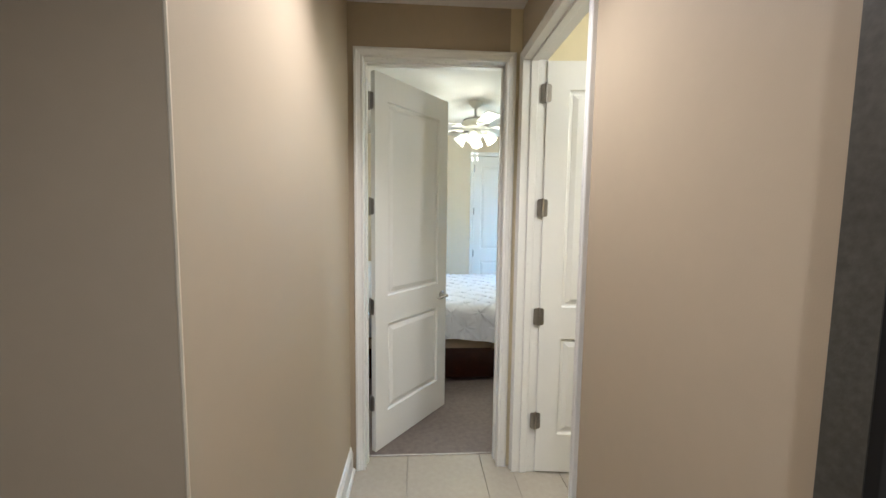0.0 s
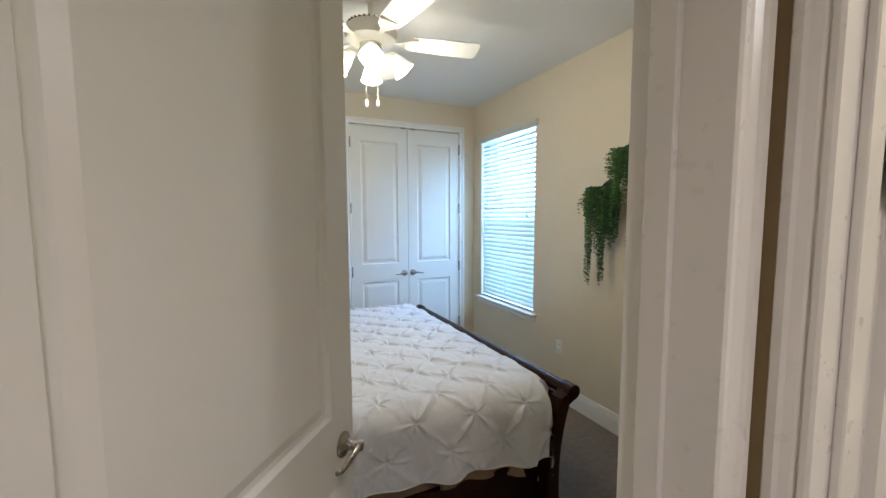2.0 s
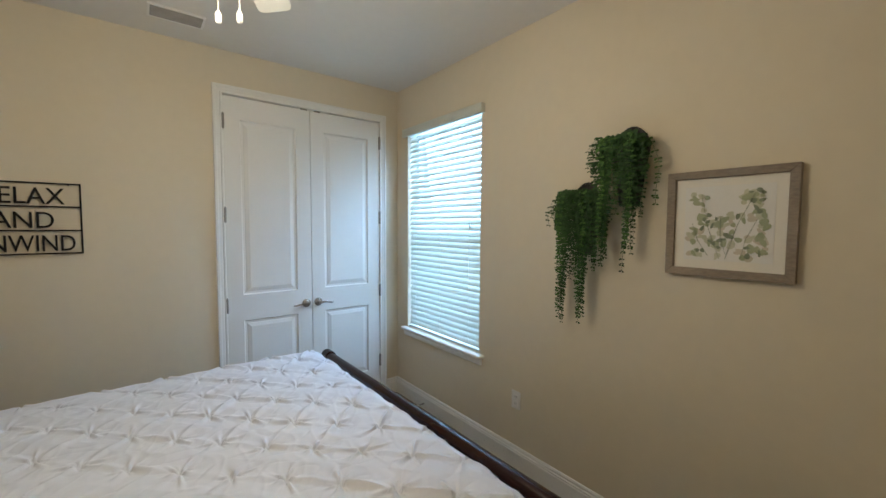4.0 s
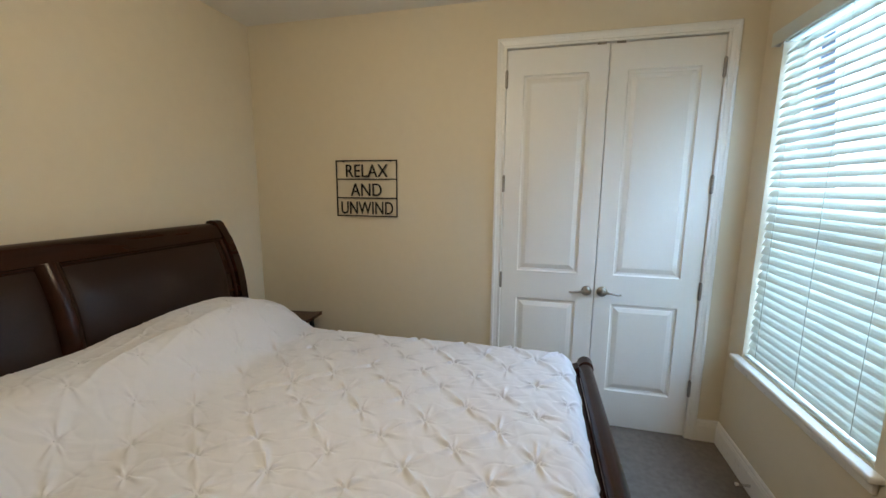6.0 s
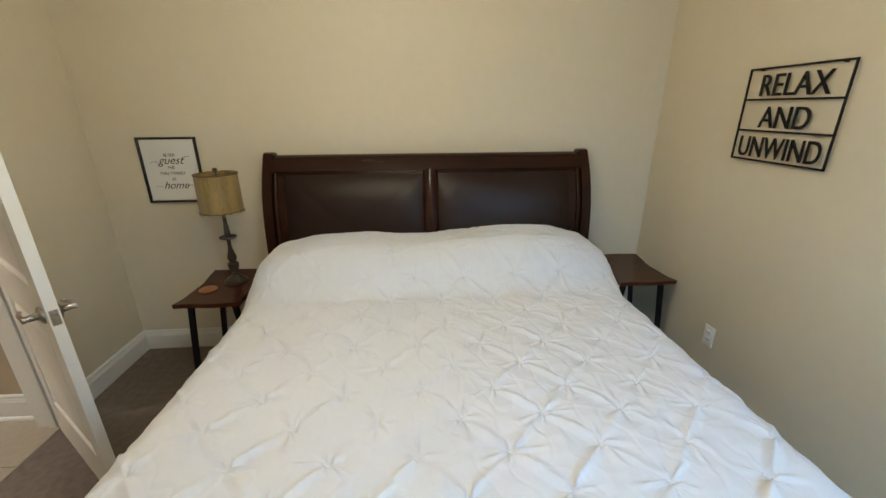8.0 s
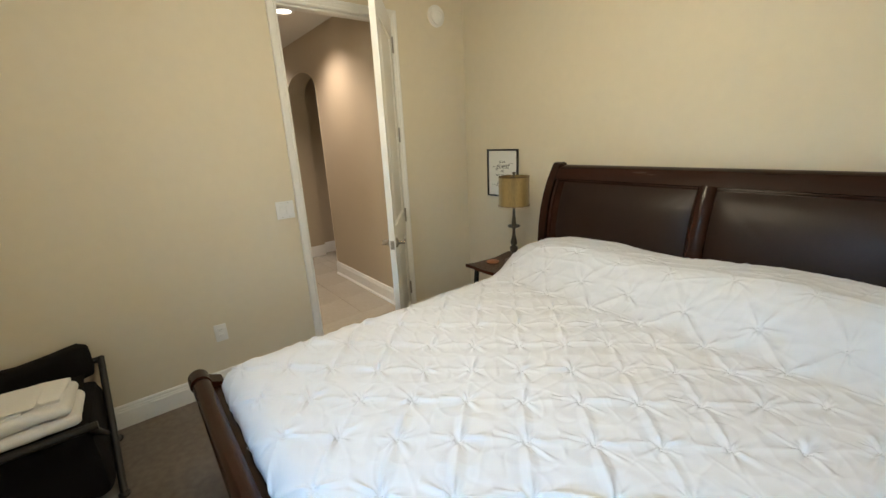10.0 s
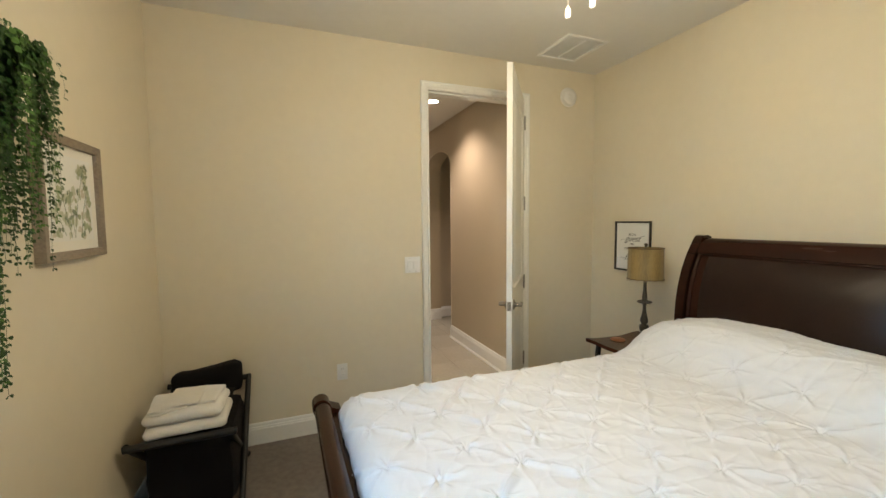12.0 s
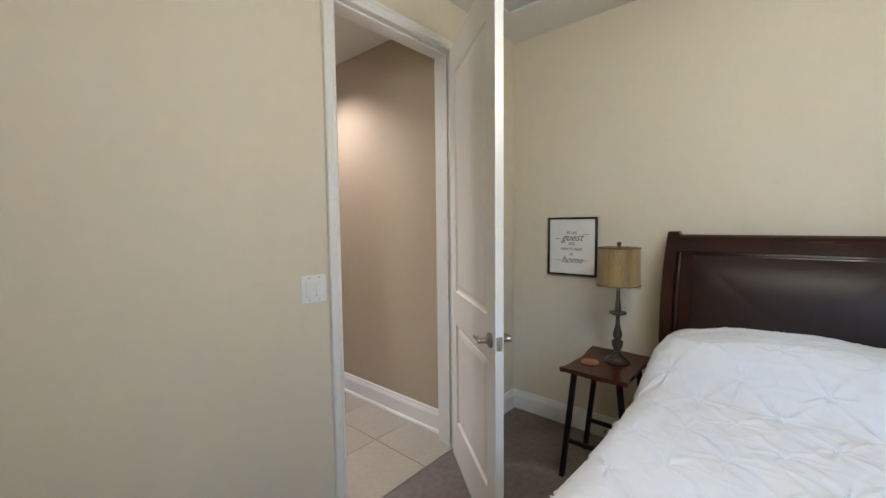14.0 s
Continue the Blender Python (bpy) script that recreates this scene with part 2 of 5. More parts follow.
def lathe(bm, prof, cx=0, cy=0, seg=24, m=None, squash=1.0):
    """Turns (radius, height) pairs about an upright axis."""
    rings = []
    for r, z in prof:
        rings.append([bm.verts.new((cx + r * math.cos(2 * math.pi * k / seg), cy + squash * r * math.sin(2 * math.pi * k / seg), z)) for k in range(seg)])
    for p, q in zip(rings, rings[1:]):
        for k in range(seg):
            bm.faces.new((p[k], p[(k + 1) % seg], q[(k + 1) % seg], q[k]))
    bm.faces.new(rings[0][::-1])
    bm.faces.new(rings[-1])
    vs = [v for r in rings for v in r]
    if m is not None:
        for v in vs:
            v.co = m @ v.co
    return vs


def tube(bm, pts, r, seg=10, r2=None, caps=True):
    """A round bar along a line of points."""
    pts = [Vector(p) for p in pts]
    rings = []
    n = len(pts)
    s = None
    for i, p in enumerate(pts):
        d = (pts[min(i + 1, n - 1)] - pts[max(i - 1, 0)]).normalized()
        if s is None:
            s = d.cross(Vector((0, 0, 1)) if abs(d.z) < 0.9 else Vector((1, 0, 0)))
        s = (s - d * s.dot(d)).normalized()
        u = s.cross(d)
        rr = r + ((r2 - r) * i / (n - 1) if r2 is not None else 0)
        rings.append([bm.verts.new(p + rr * (math.cos(2 * math.pi * k / seg) * s + math.sin(2 * math.pi * k / seg) * u)) for k in range(seg)])
    for p, q in zip(rings, rings[1:]):
        for k in range(seg):
            bm.faces.new((p[k], p[(k + 1) % seg], q[(k + 1) % seg], q[k]))
    if caps:
        bm.faces.new(rings[0][::-1])
        bm.faces.new(rings[-1])


def grid_mesh(name, P, mats, parent=None, label="", solid=0.0):
    """A smooth sheet from an array of points, rows by columns."""
    h, w, _ = P.shape
    idx = np.arange(h * w).reshape(h, w)
    faces = np.stack([idx[:-1, :-1], idx[:-1, 1:], idx[1:, 1:], idx[1:, :-1]], -1).reshape(-1, 4)
    me = bpy.data.meshes.new(name)
    me.from_pydata(P.reshape(-1, 3).tolist(), [], faces.tolist())
    me.shade_smooth()
    me.materials.append(mats)
    ob = new(name, me)
    if parent:
        ob.parent = parent
    if label:
        tagged(ob, label)
    if solid:
        md = ob.modifiers.new("thickness", "SOLIDIFY")
        md.thickness, md.offset = solid, -1
    return ob


def lettering(name, words, size, m, mat, parent, depth=0.002, shear=0.0, squeeze=1.0, bold=0.0):
    cu = bpy.data.curves.new(name, "FONT")
    cu.body, cu.size, cu.extrude, cu.shear, cu.offset = words, size, depth, shear, bold
    cu.align_x, cu.align_y = "CENTER", "CENTER"
    cu.resolution_u = 4
    tmp = new("tmp", cu)
    me = bpy.data.meshes.new_from_object(tmp)
    bpy.data.objects.remove(tmp)
    me.materials.clear()
    me.materials.append(mat)
    me.transform(m @ Matrix.Diagonal((squeeze, 1, 1, 1)))
    me.name = name
    ob = new(name, me)
    ob.parent = parent
    return ob


# ---- the shell: bedroom x -0.63..2.63, y 1.60..5.115; hall x 0.015..1.0 ----
WX, EX, SY, NY, HZ = -0.632, 2.632, 1.60, 5.110, 2.724
HY = SY - 0.12
HW, HE = 0.012, 1.0
DX0, DX1, DTOP = 0.100, 0.910, 2.428


def walls(name, boxes, mats, pick=None):
    bm = bmesh.new()
    for b in boxes:
        box(bm, *b)
    bmesh.ops.recalc_face_normals(bm, faces=bm.faces)
    if pick:
        for f in bm.faces:
            f.material_index = pick(f.calc_center_median(), f.normal)
    return structure(name, bm, mats)


walls("wall_south", [(-0.75, DX0 - 0.02, HY, SY, 0, HZ), (DX1 + 0.02, 2.80, HY, SY, 0, HZ), (DX0 - 0.02, DX1 + 0.02, HY, SY, DTOP + 0.02, HZ)],
      [M["wall"], M["hall"], M["bath"]], lambda c, n: (2 if c.x > 1.1 else 1) if n.y < -0.5 else 0)
CX0, CX1, CTOP = 1.248, 2.448, 2.432
walls("wall_north", [(-0.75, CX0 - 0.02, NY, NY + 0.12, 0, HZ), (CX1 + 0.02, 2.80, NY, NY + 0.12, 0, HZ), (CX0 - 0.02, CX1 + 0.02, NY, NY + 0.12, CTOP + 0.02, HZ)], M["wall"])
walls("wall_closet", [(0.9, 2.8, NY + 0.72, NY + 0.8, 0, HZ), (0.9, 0.98, NY + 0.12, NY + 0.72, 0, HZ), (2.72, 2.8, NY + 0.12, NY + 0.72, 0, HZ)], M["wall"])
WY0, WY1, WZ0, WZ1 = 4.012, 4.935, 0.652, 2.352
walls("wall_east", [(EX, EX + 0.16, SY, WY0, 0, HZ), (EX, EX + 0.16, WY1, NY, 0, HZ), (EX, EX + 0.16, WY0, WY1, 0, WZ0), (EX, EX + 0.16, WY0, WY1, WZ1, HZ)], M["wall"])
walls("wall_west", [(WX - 0.14, WX, SY, NY, 0, HZ)], M["wall"])
BY0, BY1 = 0.548, 1.411
walls("wall_hall_east", [(HE, HE + 0.12, -3.0, BY0 - 0.02, 0, HZ), (HE, HE + 0.12, BY1 + 0.02, HY, 0, HZ), (HE, HE + 0.12, BY0 - 0.02, BY1 + 0.02, DTOP + 0.02, HZ)],
      [M["hall"], M["bath"]], lambda c, n: 1 if n.x > 0.5 else 0)
AY0, AY1, ASP, ATOP = -1.09, -0.15, 2.17, 2.385
bm = bmesh.new()
box(bm, HW - 0.22, HW, -3.0, AY0, 0, HZ)
box(bm, HW - 0.22, HW, AY1, HY, 0, HZ)
NA = 20
arch = [((AY0 + AY1) / 2 - (AY1 - AY0) / 2 * math.cos(math.pi * k / NA), ASP + (ATOP - ASP) * math.sin(math.pi * k / NA)) for k in range(NA + 1)]
for (ya, za), (yb, zb) in zip(arch, arch[1:]):
    prism(bm, [(ya, za), (yb, zb), (yb, HZ), (ya, HZ)], HW - 0.22, HW, "x")
bmesh.ops.remove_doubles(bm, verts=bm.verts, dist=0.0005)
bmesh.ops.recalc_face_normals(bm, faces=bm.faces)
structure("wall_hall_west", bm, M["hall"])
walls("wall_passage", [(-2.1, HW - 0.22, AY1, AY1 + 0.1, 0, HZ), (-2.1, HW - 0.222, -1.30, -1.20, 0, HZ), (-2.2, -2.1, -1.3, AY1 + 0.1, 0, HZ)], M["hall"])
walls("wall_hall_end", [(-0.2, 1.12, -3.1, -3.0, 0, HZ)], M["hall"])
walls("wall_bath", [(2.62, 2.72, -1.0, HY, 0, HZ), (HE + 0.12, 2.62, -1.1, -1.0, 0, HZ)], M["bath"])
walls("ceiling", [(-2.3, 2.9, -3.2, 5.95, HZ, HZ + 0.1)], M["ceil"])
walls("floor", [(-2.3, 2.9, -3.2, 5.95, -0.12, -0.012)], M["grout"])
walls("carpet", [(WX, EX, 1.604, NY, -0.012, 0.006), (0.98, 2.72, NY, NY + 0.72, -0.012, 0.006)], M["carpet"])


def profile_run(name, pts, prof, mat, parent=None):
    """Sweeps a moulding profile (out from the wall, up) along a path at the floor; the wall lies to its right."""
    bm = bmesh.new()
    rings = []
    n = len(pts)
    for i, p in enumerate(pts):
        p = Vector((*p, 0))
        d0 = (p - Vector((*pts[i - 1], 0))).normalized() if i else None
        d1 = (Vector((*pts[i + 1], 0)) - p).normalized() if i < n - 1 else None
        d0, d1 = d0 or d1, d1 or d0
        n0, n1 = Vector((-d0.y, d0.x, 0)), Vector((-d1.y, d1.x, 0))
        o = (n0 + n1) / (1 + n0.dot(n1))
        rings.append([bm.verts.new(p + o * a + Vector((0, 0, b))) for a, b in prof])
    for r, s in zip(rings, rings[1:]):
        for k in range(len(prof)):
            bm.faces.new((r[k], s[k], s[(k + 1) % len(prof)], r[(k + 1) % len(prof)]))
    bm.faces.new(rings[0])
    bm.faces.new(rings[-1][::-1])
    ob = tagged(finish(name, bm, mat, parent), kind="structure")
    return ob


BASE = [(0.0, 0.0), (0.016, 0.0), (0.016, 0.108), (0.013, 0.114), (0.013, 0.122), (0.009, 0.127), (0.009, 0.138), (0.005, 0.146), (0.0, 0.148)]
HBASE = [(a, b * 1.05) for a, b in BASE]
SHOE = [(0.0165, 0.0), (0.030, 0.0), (0.029, 0.010), (0.024, 0.017), (0.0165, 0.020)]
profile_run("baseboard", [(CX0 - 0.06, NY), (WX, NY), (WX, SY), (DX0 - 0.061, SY)], BASE, M["trim"])
profile_run("baseboard", [(DX1 + 0.061, SY), (EX, SY), (EX, NY), (CX1 + 0.06, NY)], BASE, M["trim"])
profile_run("baseboard_hall", [(HW, HY - 0.016), (HW, AY1)], HBASE, M["trim"])
profile_run("baseboard_hall", [(HW, AY0), (HW, -3.0), (HE, -3.0), (HE, BY0 - 0.061)], HBASE, M["trim"])
profile_run("shoe_moulding", [(HW, HY - 0.016), (HW, AY1)], SHOE, M["trim"])
profile_run("shoe_moulding", [(HW, AY0), (HW, -3.0), (HE, -3.0), (HE, BY0 - 0.061)], SHOE, M["trim"])
profile_run("baseboard_passage", [(-0.21, AY1), (-2.1, AY1), (-2.1, -1.2), (-0.21, -1.2)], HBASE, M["trim"])
profile_run("baseboard_jamb", [(-0.205, AY0), (HW, AY0)], HBASE, M["trim"])
profile_run("baseboard_bath", [(1.12, BY0 - 0.061), (1.12, -1.0), (2.62, -1.0), (2.62, 0.2)], BASE, M["trim"])

# a thin plaster bead round the arch
bm = bmesh.new()
pts = [(HW + 0.001, AY1, 0.16), (HW + 0.001, AY1, ASP)] + [(HW + 0.001, (AY0 + AY1) / 2 + (AY1 - AY0) / 2 * math.cos(math.pi * k / 16), ASP + (ATOP - ASP) * math.sin(math.pi * k / 16)) for k in range(1, 16)] + [(HW + 0.001, AY0, ASP), (HW + 0.001, AY0, 0.16)]
tube(bm, pts, 0.0035, 6)
structure("arch_trim", bm, M["wall"], True)


def casing(name, w0, w1, top, width, along, at, out, foot=0.0):
    """A moulded door casing: two legs and a head with mitred corners on the wall plane at, facing out (+1/-1)."""
    bm = bmesh.new()
    prof = [(0.0, 0.0), (0.0, 0.010), (0.004, 0.013), (width * 0.22, 0.013), (width * 0.28, 0.009), (width * 0.40, 0.012), (width * 0.62, 0.015), (width * 0.72, 0.019), (width * 0.94, 0.019), (width, 0.015), (width, 0.0)]
    rings = []
    for kind in range(4):
        ring = []
        for a, b in prof:
            u = w0 - a if kind < 2 else w1 + a
            z = foot if kind in (0, 3) else top + a
            v = at + out * b
            ring.append(bm.verts.new((u, v, z) if along == "x" else (v, u, z)))
        rings.append(ring)
    for r, s in zip(rings, rings[1:]):
        for k in range(len(prof)):
            bm.faces.new((r[k], s[k], s[(k + 1) % len(prof)], r[(k + 1) % len(prof)]))
    bm.faces.new(rings[0])
    bm.faces.new(rings[-1][::-1])
    return tagged(finish(name, bm, M["trim"]), kind="structure")


def jamb(name, w0, w1, top, d0, d1, along, stop0, stop1):
    bm = bmesh.new()
    t = 0.0195
    for a, b, z0, z1 in ((w0 - t, w0, 0, top + t), (w1, w1 + t, 0, top + t), (w0, w1, top, top + t)):
        box(bm, *((a, b, d0, d1) if along == "x" else (d0, d1, a, b)), z0, z1)
    for a, b, z0, z1 in ((w0, w0 + 0.011, 0, top), (w1 - 0.011, w1, 0, top), (w0 + 0.011, w1 - 0.011, top - 0.011, top)):
        box(bm, *((a, b, stop0, stop1) if along == "x" else (stop0, stop1, a, b)), z0, z1, 0.002, 1)
    return structure(name, bm, M["trim"])


casing("casing_bedroom", DX0, DX1, DTOP, 0.060, "x", SY, 1)
casing("casing_hall", DX0, DX1, DTOP, 0.055, "x", HY, -1)
jamb("jamb_bedroom", DX0, DX1, DTOP, HY, SY, "x", 1.535, 1.575)
casing("casing_bath", BY0, BY1, DTOP, 0.046, "y", HE, -1)
casing("casing_bath_inside", BY0, BY1, DTOP, 0.046, "y", HE + 0.12, 1)
jamb("jamb_bath", BY0, BY1, DTOP, HE, HE + 0.12, "y", 1.035, 1.075)
casing("casing_closet", CX0, CX1, CTOP, 0.060, "x", NY, -1)
jamb("jamb_closet", CX0, CX1, CTOP, NY, NY + 0.12, "x", NY + 0.045, NY + 0.075)
bm = bmesh.new()
box(bm, DX0, DX1, 1.598, 1.609, -0.01, 0.009, 0.003, 1)
structure("threshold", bm, M["hinge"])

# ---- doors ----


def leaf_mesh(w, h, t, panels):
    """A moulded two-panel door leaf: x 0..w, y 0..t, z 0..h, with raised panels on both faces."""
    bm = bmesh.new()
    steps = ((0.0, 0.0), (0.004, 0.009), (0.008, 0.0125), (0.022, 0.013), (0.026, 0.010), (0.046, 0.003), (0.050, 0.0015))
    for y, s in ((0.0, 1), (t, -1)):
        xs = sorted({0, w, *[p[0] for p in panels], *[p[1] for p in panels]})
        zs = sorted({0, h, *[p[2] for p in panels], *[p[3] for p in panels]})
        for a, b in zip(xs, xs[1:]):
            for c, d in zip(zs, zs[1:]):
                if any(p[0] <= a and b <= p[1] and p[2] <= c and d <= p[3] for p in panels):
                    continue
                bm.faces.new([bm.verts.new((x, y, z)) for x, z in ((a, c), (b, c), (b, d), (a, d))])
        for x0, x1, z0, z1 in panels:
            rings = [[bm.verts.new((x, y + s * dep, z)) for x, z in ((x0 + i, z0 + i), (x1 - i, z0 + i), (x1 - i, z1 - i), (x0 + i, z1 - i))] for i, dep in steps]
            for r, q in zip(rings, rings[1:]):
                for k in range(4):
                    bm.faces.new((r[k], r[(k + 1) % 4], q[(k + 1) % 4], q[k]))
            bm.faces.new(rings[-1])
    for q in (((0, 0, 0), (0, t, 0), (0, t, h), (0, 0, h)), ((w, 0, 0), (w, t, 0), (w, t, h), (w, 0, h)), ((0, 0, 0), (w, 0, 0), (w, t, 0), (0, t, 0)), ((0, 0, h), (w, 0, h), (w, t, h), (0, t, h))):
        bm.faces.new([bm.verts.new(p) for p in q])
    bmesh.ops.remove_doubles(bm, verts=bm.verts, dist=0.0004)
    return bm


def lever(parent, x, z, y, out, toward, rose=0.033):
    """A lever handle on the face y of a leaf, out (+1/-1) from it, its bar pointing toward -1/+1 in x."""
    bm = bmesh.new()
    m = pose(x, y, z, -90 * out)
    lathe(bm, [(rose, 0.0), (rose, 0.006), (rose * 0.86, 0.011), (rose * 0.5, 0.015), (0.013, 0.020), (0.011, 0.045), (0.013, 0.050), (0.012, 0.056), (0.004, 0.058)], seg=20, m=m)
    tube(bm, [(x, y + out * 0.048, z), (x + toward * 0.03, y + out * 0.052, z + 0.004), (x + toward * 0.06, y + out * 0.050, z), (x + toward * 0.09, y + out * 0.046, z - 0.007), (x + toward * 0.108, y + out * 0.040, z - 0.006)], 0.0085, 10, 0.006)
    return part("lever_handle", bm, M["nickel"], parent, "brushed nickel lever handle")


def hinge(parent, x, y, z, dx=0.03, dy=0.0, r=0.007, side=0):
    """A butt hinge: knuckle and leaf plates with rounded corners."""
    bm = bmesh.new()
    for k in range(5):
        lathe(bm, [(r, z - 0.05 + k * 0.02), (r, z - 0.031 + k * 0.02)], x, y, 10)
    lathe(bm, [(0.004, z - 0.056), (0.008, z - 0.05)], x, y, 10)
    lathe(bm, [(0.008, z + 0.05), (0.004, z + 0.056)], x, y, 10)
    if side:
        for a, b in side:
            pts = [(0, -0.05), (0.022, -0.05), (0.030, -0.042), (0.030, 0.042), (0.022, 0.05), (0, 0.05)]
            va = [bm.verts.new((x + a * u, y + b * u, z + v)) for u, v in pts]
            nx, ny = -b * 0.003, a * 0.003
            vb = [bm.verts.new((x + a * u + nx, y + b * u + ny, z + v)) for u, v in pts]
            bm.faces.new(va)
            bm.faces.new(vb[::-1])
            for i in range(6):
                bm.faces.new((va[i], vb[i], vb[(i + 1) % 6], va[(i + 1) % 6]))
    return part("hinge", bm, M["hinge"], parent, "dull nickel hinge")


HZS = (0.333, 0.970, 1.605, 2.243)
PAN = ((0.248, 0.838), (1.025, 2.258))

# bedroom door, standing half open into the room
DOOR_ANG = 52.3
d = tagged(thing("door_1", 0.147, 1.630, 0, DOOR_ANG), "white two-panel bedroom door standing half open over the carpet", "door")
W1 = 0.800
# local x runs along the leaf; -y faces the hall side
bm = leaf_mesh(W1, 2.405, 0.035, [(0.115, W1 - 0.115, a - 0.01, b - 0.01) for a, b in PAN])
for v in bm.verts:
    v.co.z += 0.012
part("door_leaf", bm, M["door"], d, smooth=False)
lever(d, W1 - 0.062, 0.93, 0.0, -1, -1)
lever(d, W1 - 0.062, 0.93, 0.035, 1, -1)
bm = bmesh.new()
box(bm, W1 - 0.001, W1 + 0.0015, 0.005, 0.030, 0.90, 0.958, 0.001, 1)
box(bm, W1, W1 + 0.010, 0.011, 0.024, 0.918, 0.940, 0.002, 1)
part("latch_plate", bm, M["nickel"], d)
for z in HZS:
    hinge(d, -0.005, 0.041, z, side=((-0.79, -0.61), (0.12, -0.99)))

# bathroom door, open into the bathroom
d = tagged(thing("door_2", 1.127, 1.397, 0, -5.5), "white two-panel bathroom door standing wide open", "door")
W2 = 0.790
bm = leaf_mesh(W2, 2.405, 0.035, [(0.125, W2 - 0.125, a - 0.01, b - 0.01) for a, b in PAN])
for v in bm.verts:
    v.co.z += 0.012
part("door_leaf", bm, M["door"], d, smooth=False)
lever(d, W2 - 0.062, 0.93, 0.0, -1, -1)
lever(d, W2 - 0.062, 0.93, 0.035, 1, -1)
for z in HZS:
    hinge(d, -0.006, -0.002, z, side=((-0.99, 0.14), (1.0, 0.0)))

# closet double doors
GAP = (CX1 - CX0) / 2
for i, x0 in enumerate((CX0, CX0 + GAP)):
    w = GAP - 0.005
    d = tagged(thing("closet_door", x0 + 0.0025, NY + 0.002, 0, 0), "white two-panel closet door, closed", "closet door", "pair of closet doors")
    bm = leaf_mesh(w, 2.410, 0.035, [(0.103, w - 0.108, a, b) for a, b in PAN])
    for v in bm.verts:
        v.co.z += 0.014
    part("door_leaf", bm, M["door"], d, smooth=False)
    lever(d, (w - 0.045) if i == 0 else 0.045, 0.930, 0.0, -1, -1 if i == 0 else 1)
    for z in (0.343, 0.972, 1.610, 2.252):
        hinge(d, -0.002 if i == 0 else w + 0.002, -0.009, z, r=0.0095)
    bm = bmesh.new()
    box(bm, (w - 0.07) if i == 0 else 0.03, (w - 0.02) if i == 0 else 0.08, -0.004, 0.002, 2.420, 2.431, 0.001, 1)
    part("ball_catch", bm, M["nickel"], d)

# ---- window with blinds ----
wd = tagged(thing("window_1", EX + 0.11, WY0, WZ0), "white single-hung window behind a closed-down blind", "window")
wd["kind"] = "structure"
WH, WW = WZ1 - WZ0, WY1 - WY0
bm = bmesh.new()
for a, b, c, e in ((0, 0.045, 0, WH), (WW - 0.045, WW, 0, WH), (0.045, WW - 0.045, 0, 0.05), (0.045, WW - 0.045, WH - 0.045, WH), (0.045, WW - 0.045, 0.755, 0.80)):
    box(bm, -0.02, 0.03, a, b, c, e, 0.004, 1)
part("window_frame", bm, M["trim"], wd)
for z0, z1 in ((0.05, 0.755), (0.80, WH - 0.045)):
    bm = bmesh.new()
    box(bm, 0.004, 0.008, 0.045, WW - 0.045, z0, z1)
    p = part("pane", bm, M["pane"], wd, "clear window glass", smooth=False)
    p.visible_shadow = False
bm = bmesh.new()
box(bm, EX - 0.045, EX + 0.085, WY0 - 0.05, WY1 + 0.05, WZ0 - 0.028, WZ0 - 0.002, 0.009, 3)
box(bm, EX - 0.020, EX - 0.001, WY0 - 0.035, WY1 + 0.035, WZ0 - 0.075, WZ0 - 0.029, 0.006, 2)
tagged(finish("window_sill", bm, M["trim"], None, "", True), kind="structure")

bl = tagged(thing("window_blind", EX + 0.03, WY0 + 0.004, WZ0), "white two-inch horizontal blind lowered over the window", "blind")
BWD = WW - 0.008
bm = bmesh.new()
box(bm, -0.068, -0.052, -0.040, BWD + 0.040, WH - 0.055, WH + 0.012, 0.004, 2)
box(bm, -0.052, -0.002, -0.038, -0.028, WH - 0.055, WH + 0.010, 0.002, 1)
box(bm, -0.052, -0.002, BWD + 0.028, BWD + 0.038, WH - 0.055, WH + 0.010, 0.002, 1)
part("valance", bm, M["blind"], bl)
bm = bmesh.new()
box(bm, -0.026, 0.026, 0.002, BWD - 0.002, WH - 0.045, WH - 0.004, 0.003, 1)
part("head_rail", bm, M["blind"], bl)
bm = bmesh.new()
box(bm, -0.024, 0.024, 0.003, BWD - 0.003, 0.004, 0.020, 0.005, 2)
part("bottom_rail", bm, M["blind"], bl)
pitch, z = 0.0435, 0.050
slats = []
while z < WH - 0.06:
    slats.append(z)
    z += pitch


def slat_mesh(ang):
    bm = bmesh.new()
    c, s = math.cos(radians(ang)), math.sin(radians(ang))
    pts = []
    for u, v in ((-0.025, 0.0), (-0.0125, 0.0022), (0.0, 0.003), (0.0125, 0.0022), (0.025, 0.0), (0.025, -0.0028), (0.0, 0.0002), (-0.025, -0.0028)):
        pts.append((u * c - v * s, u * s + v * c))
    prism(bm, [(p[0], p[1]) for p in pts], 0.004, BWD - 0.004, "y")
    bmesh.ops.recalc_face_normals(bm, faces=bm.faces)
    me = bpy.data.meshes.new("slat")
    bm.to_mesh(me)
    bm.free()
    me.materials.append(M["blind"])
    return me


upper, lower = slat_mesh(55), slat_mesh(67)
for i, z in enumerate(slats):
    o = new("slat", upper if z > 0.80 else lower)
    o.parent = bl
    o.location = (0, 0, z)
    o.rotation_euler = (radians(random.uniform(-0.15, 0.15)), radians(random.uniform(-2, 2)), 0)
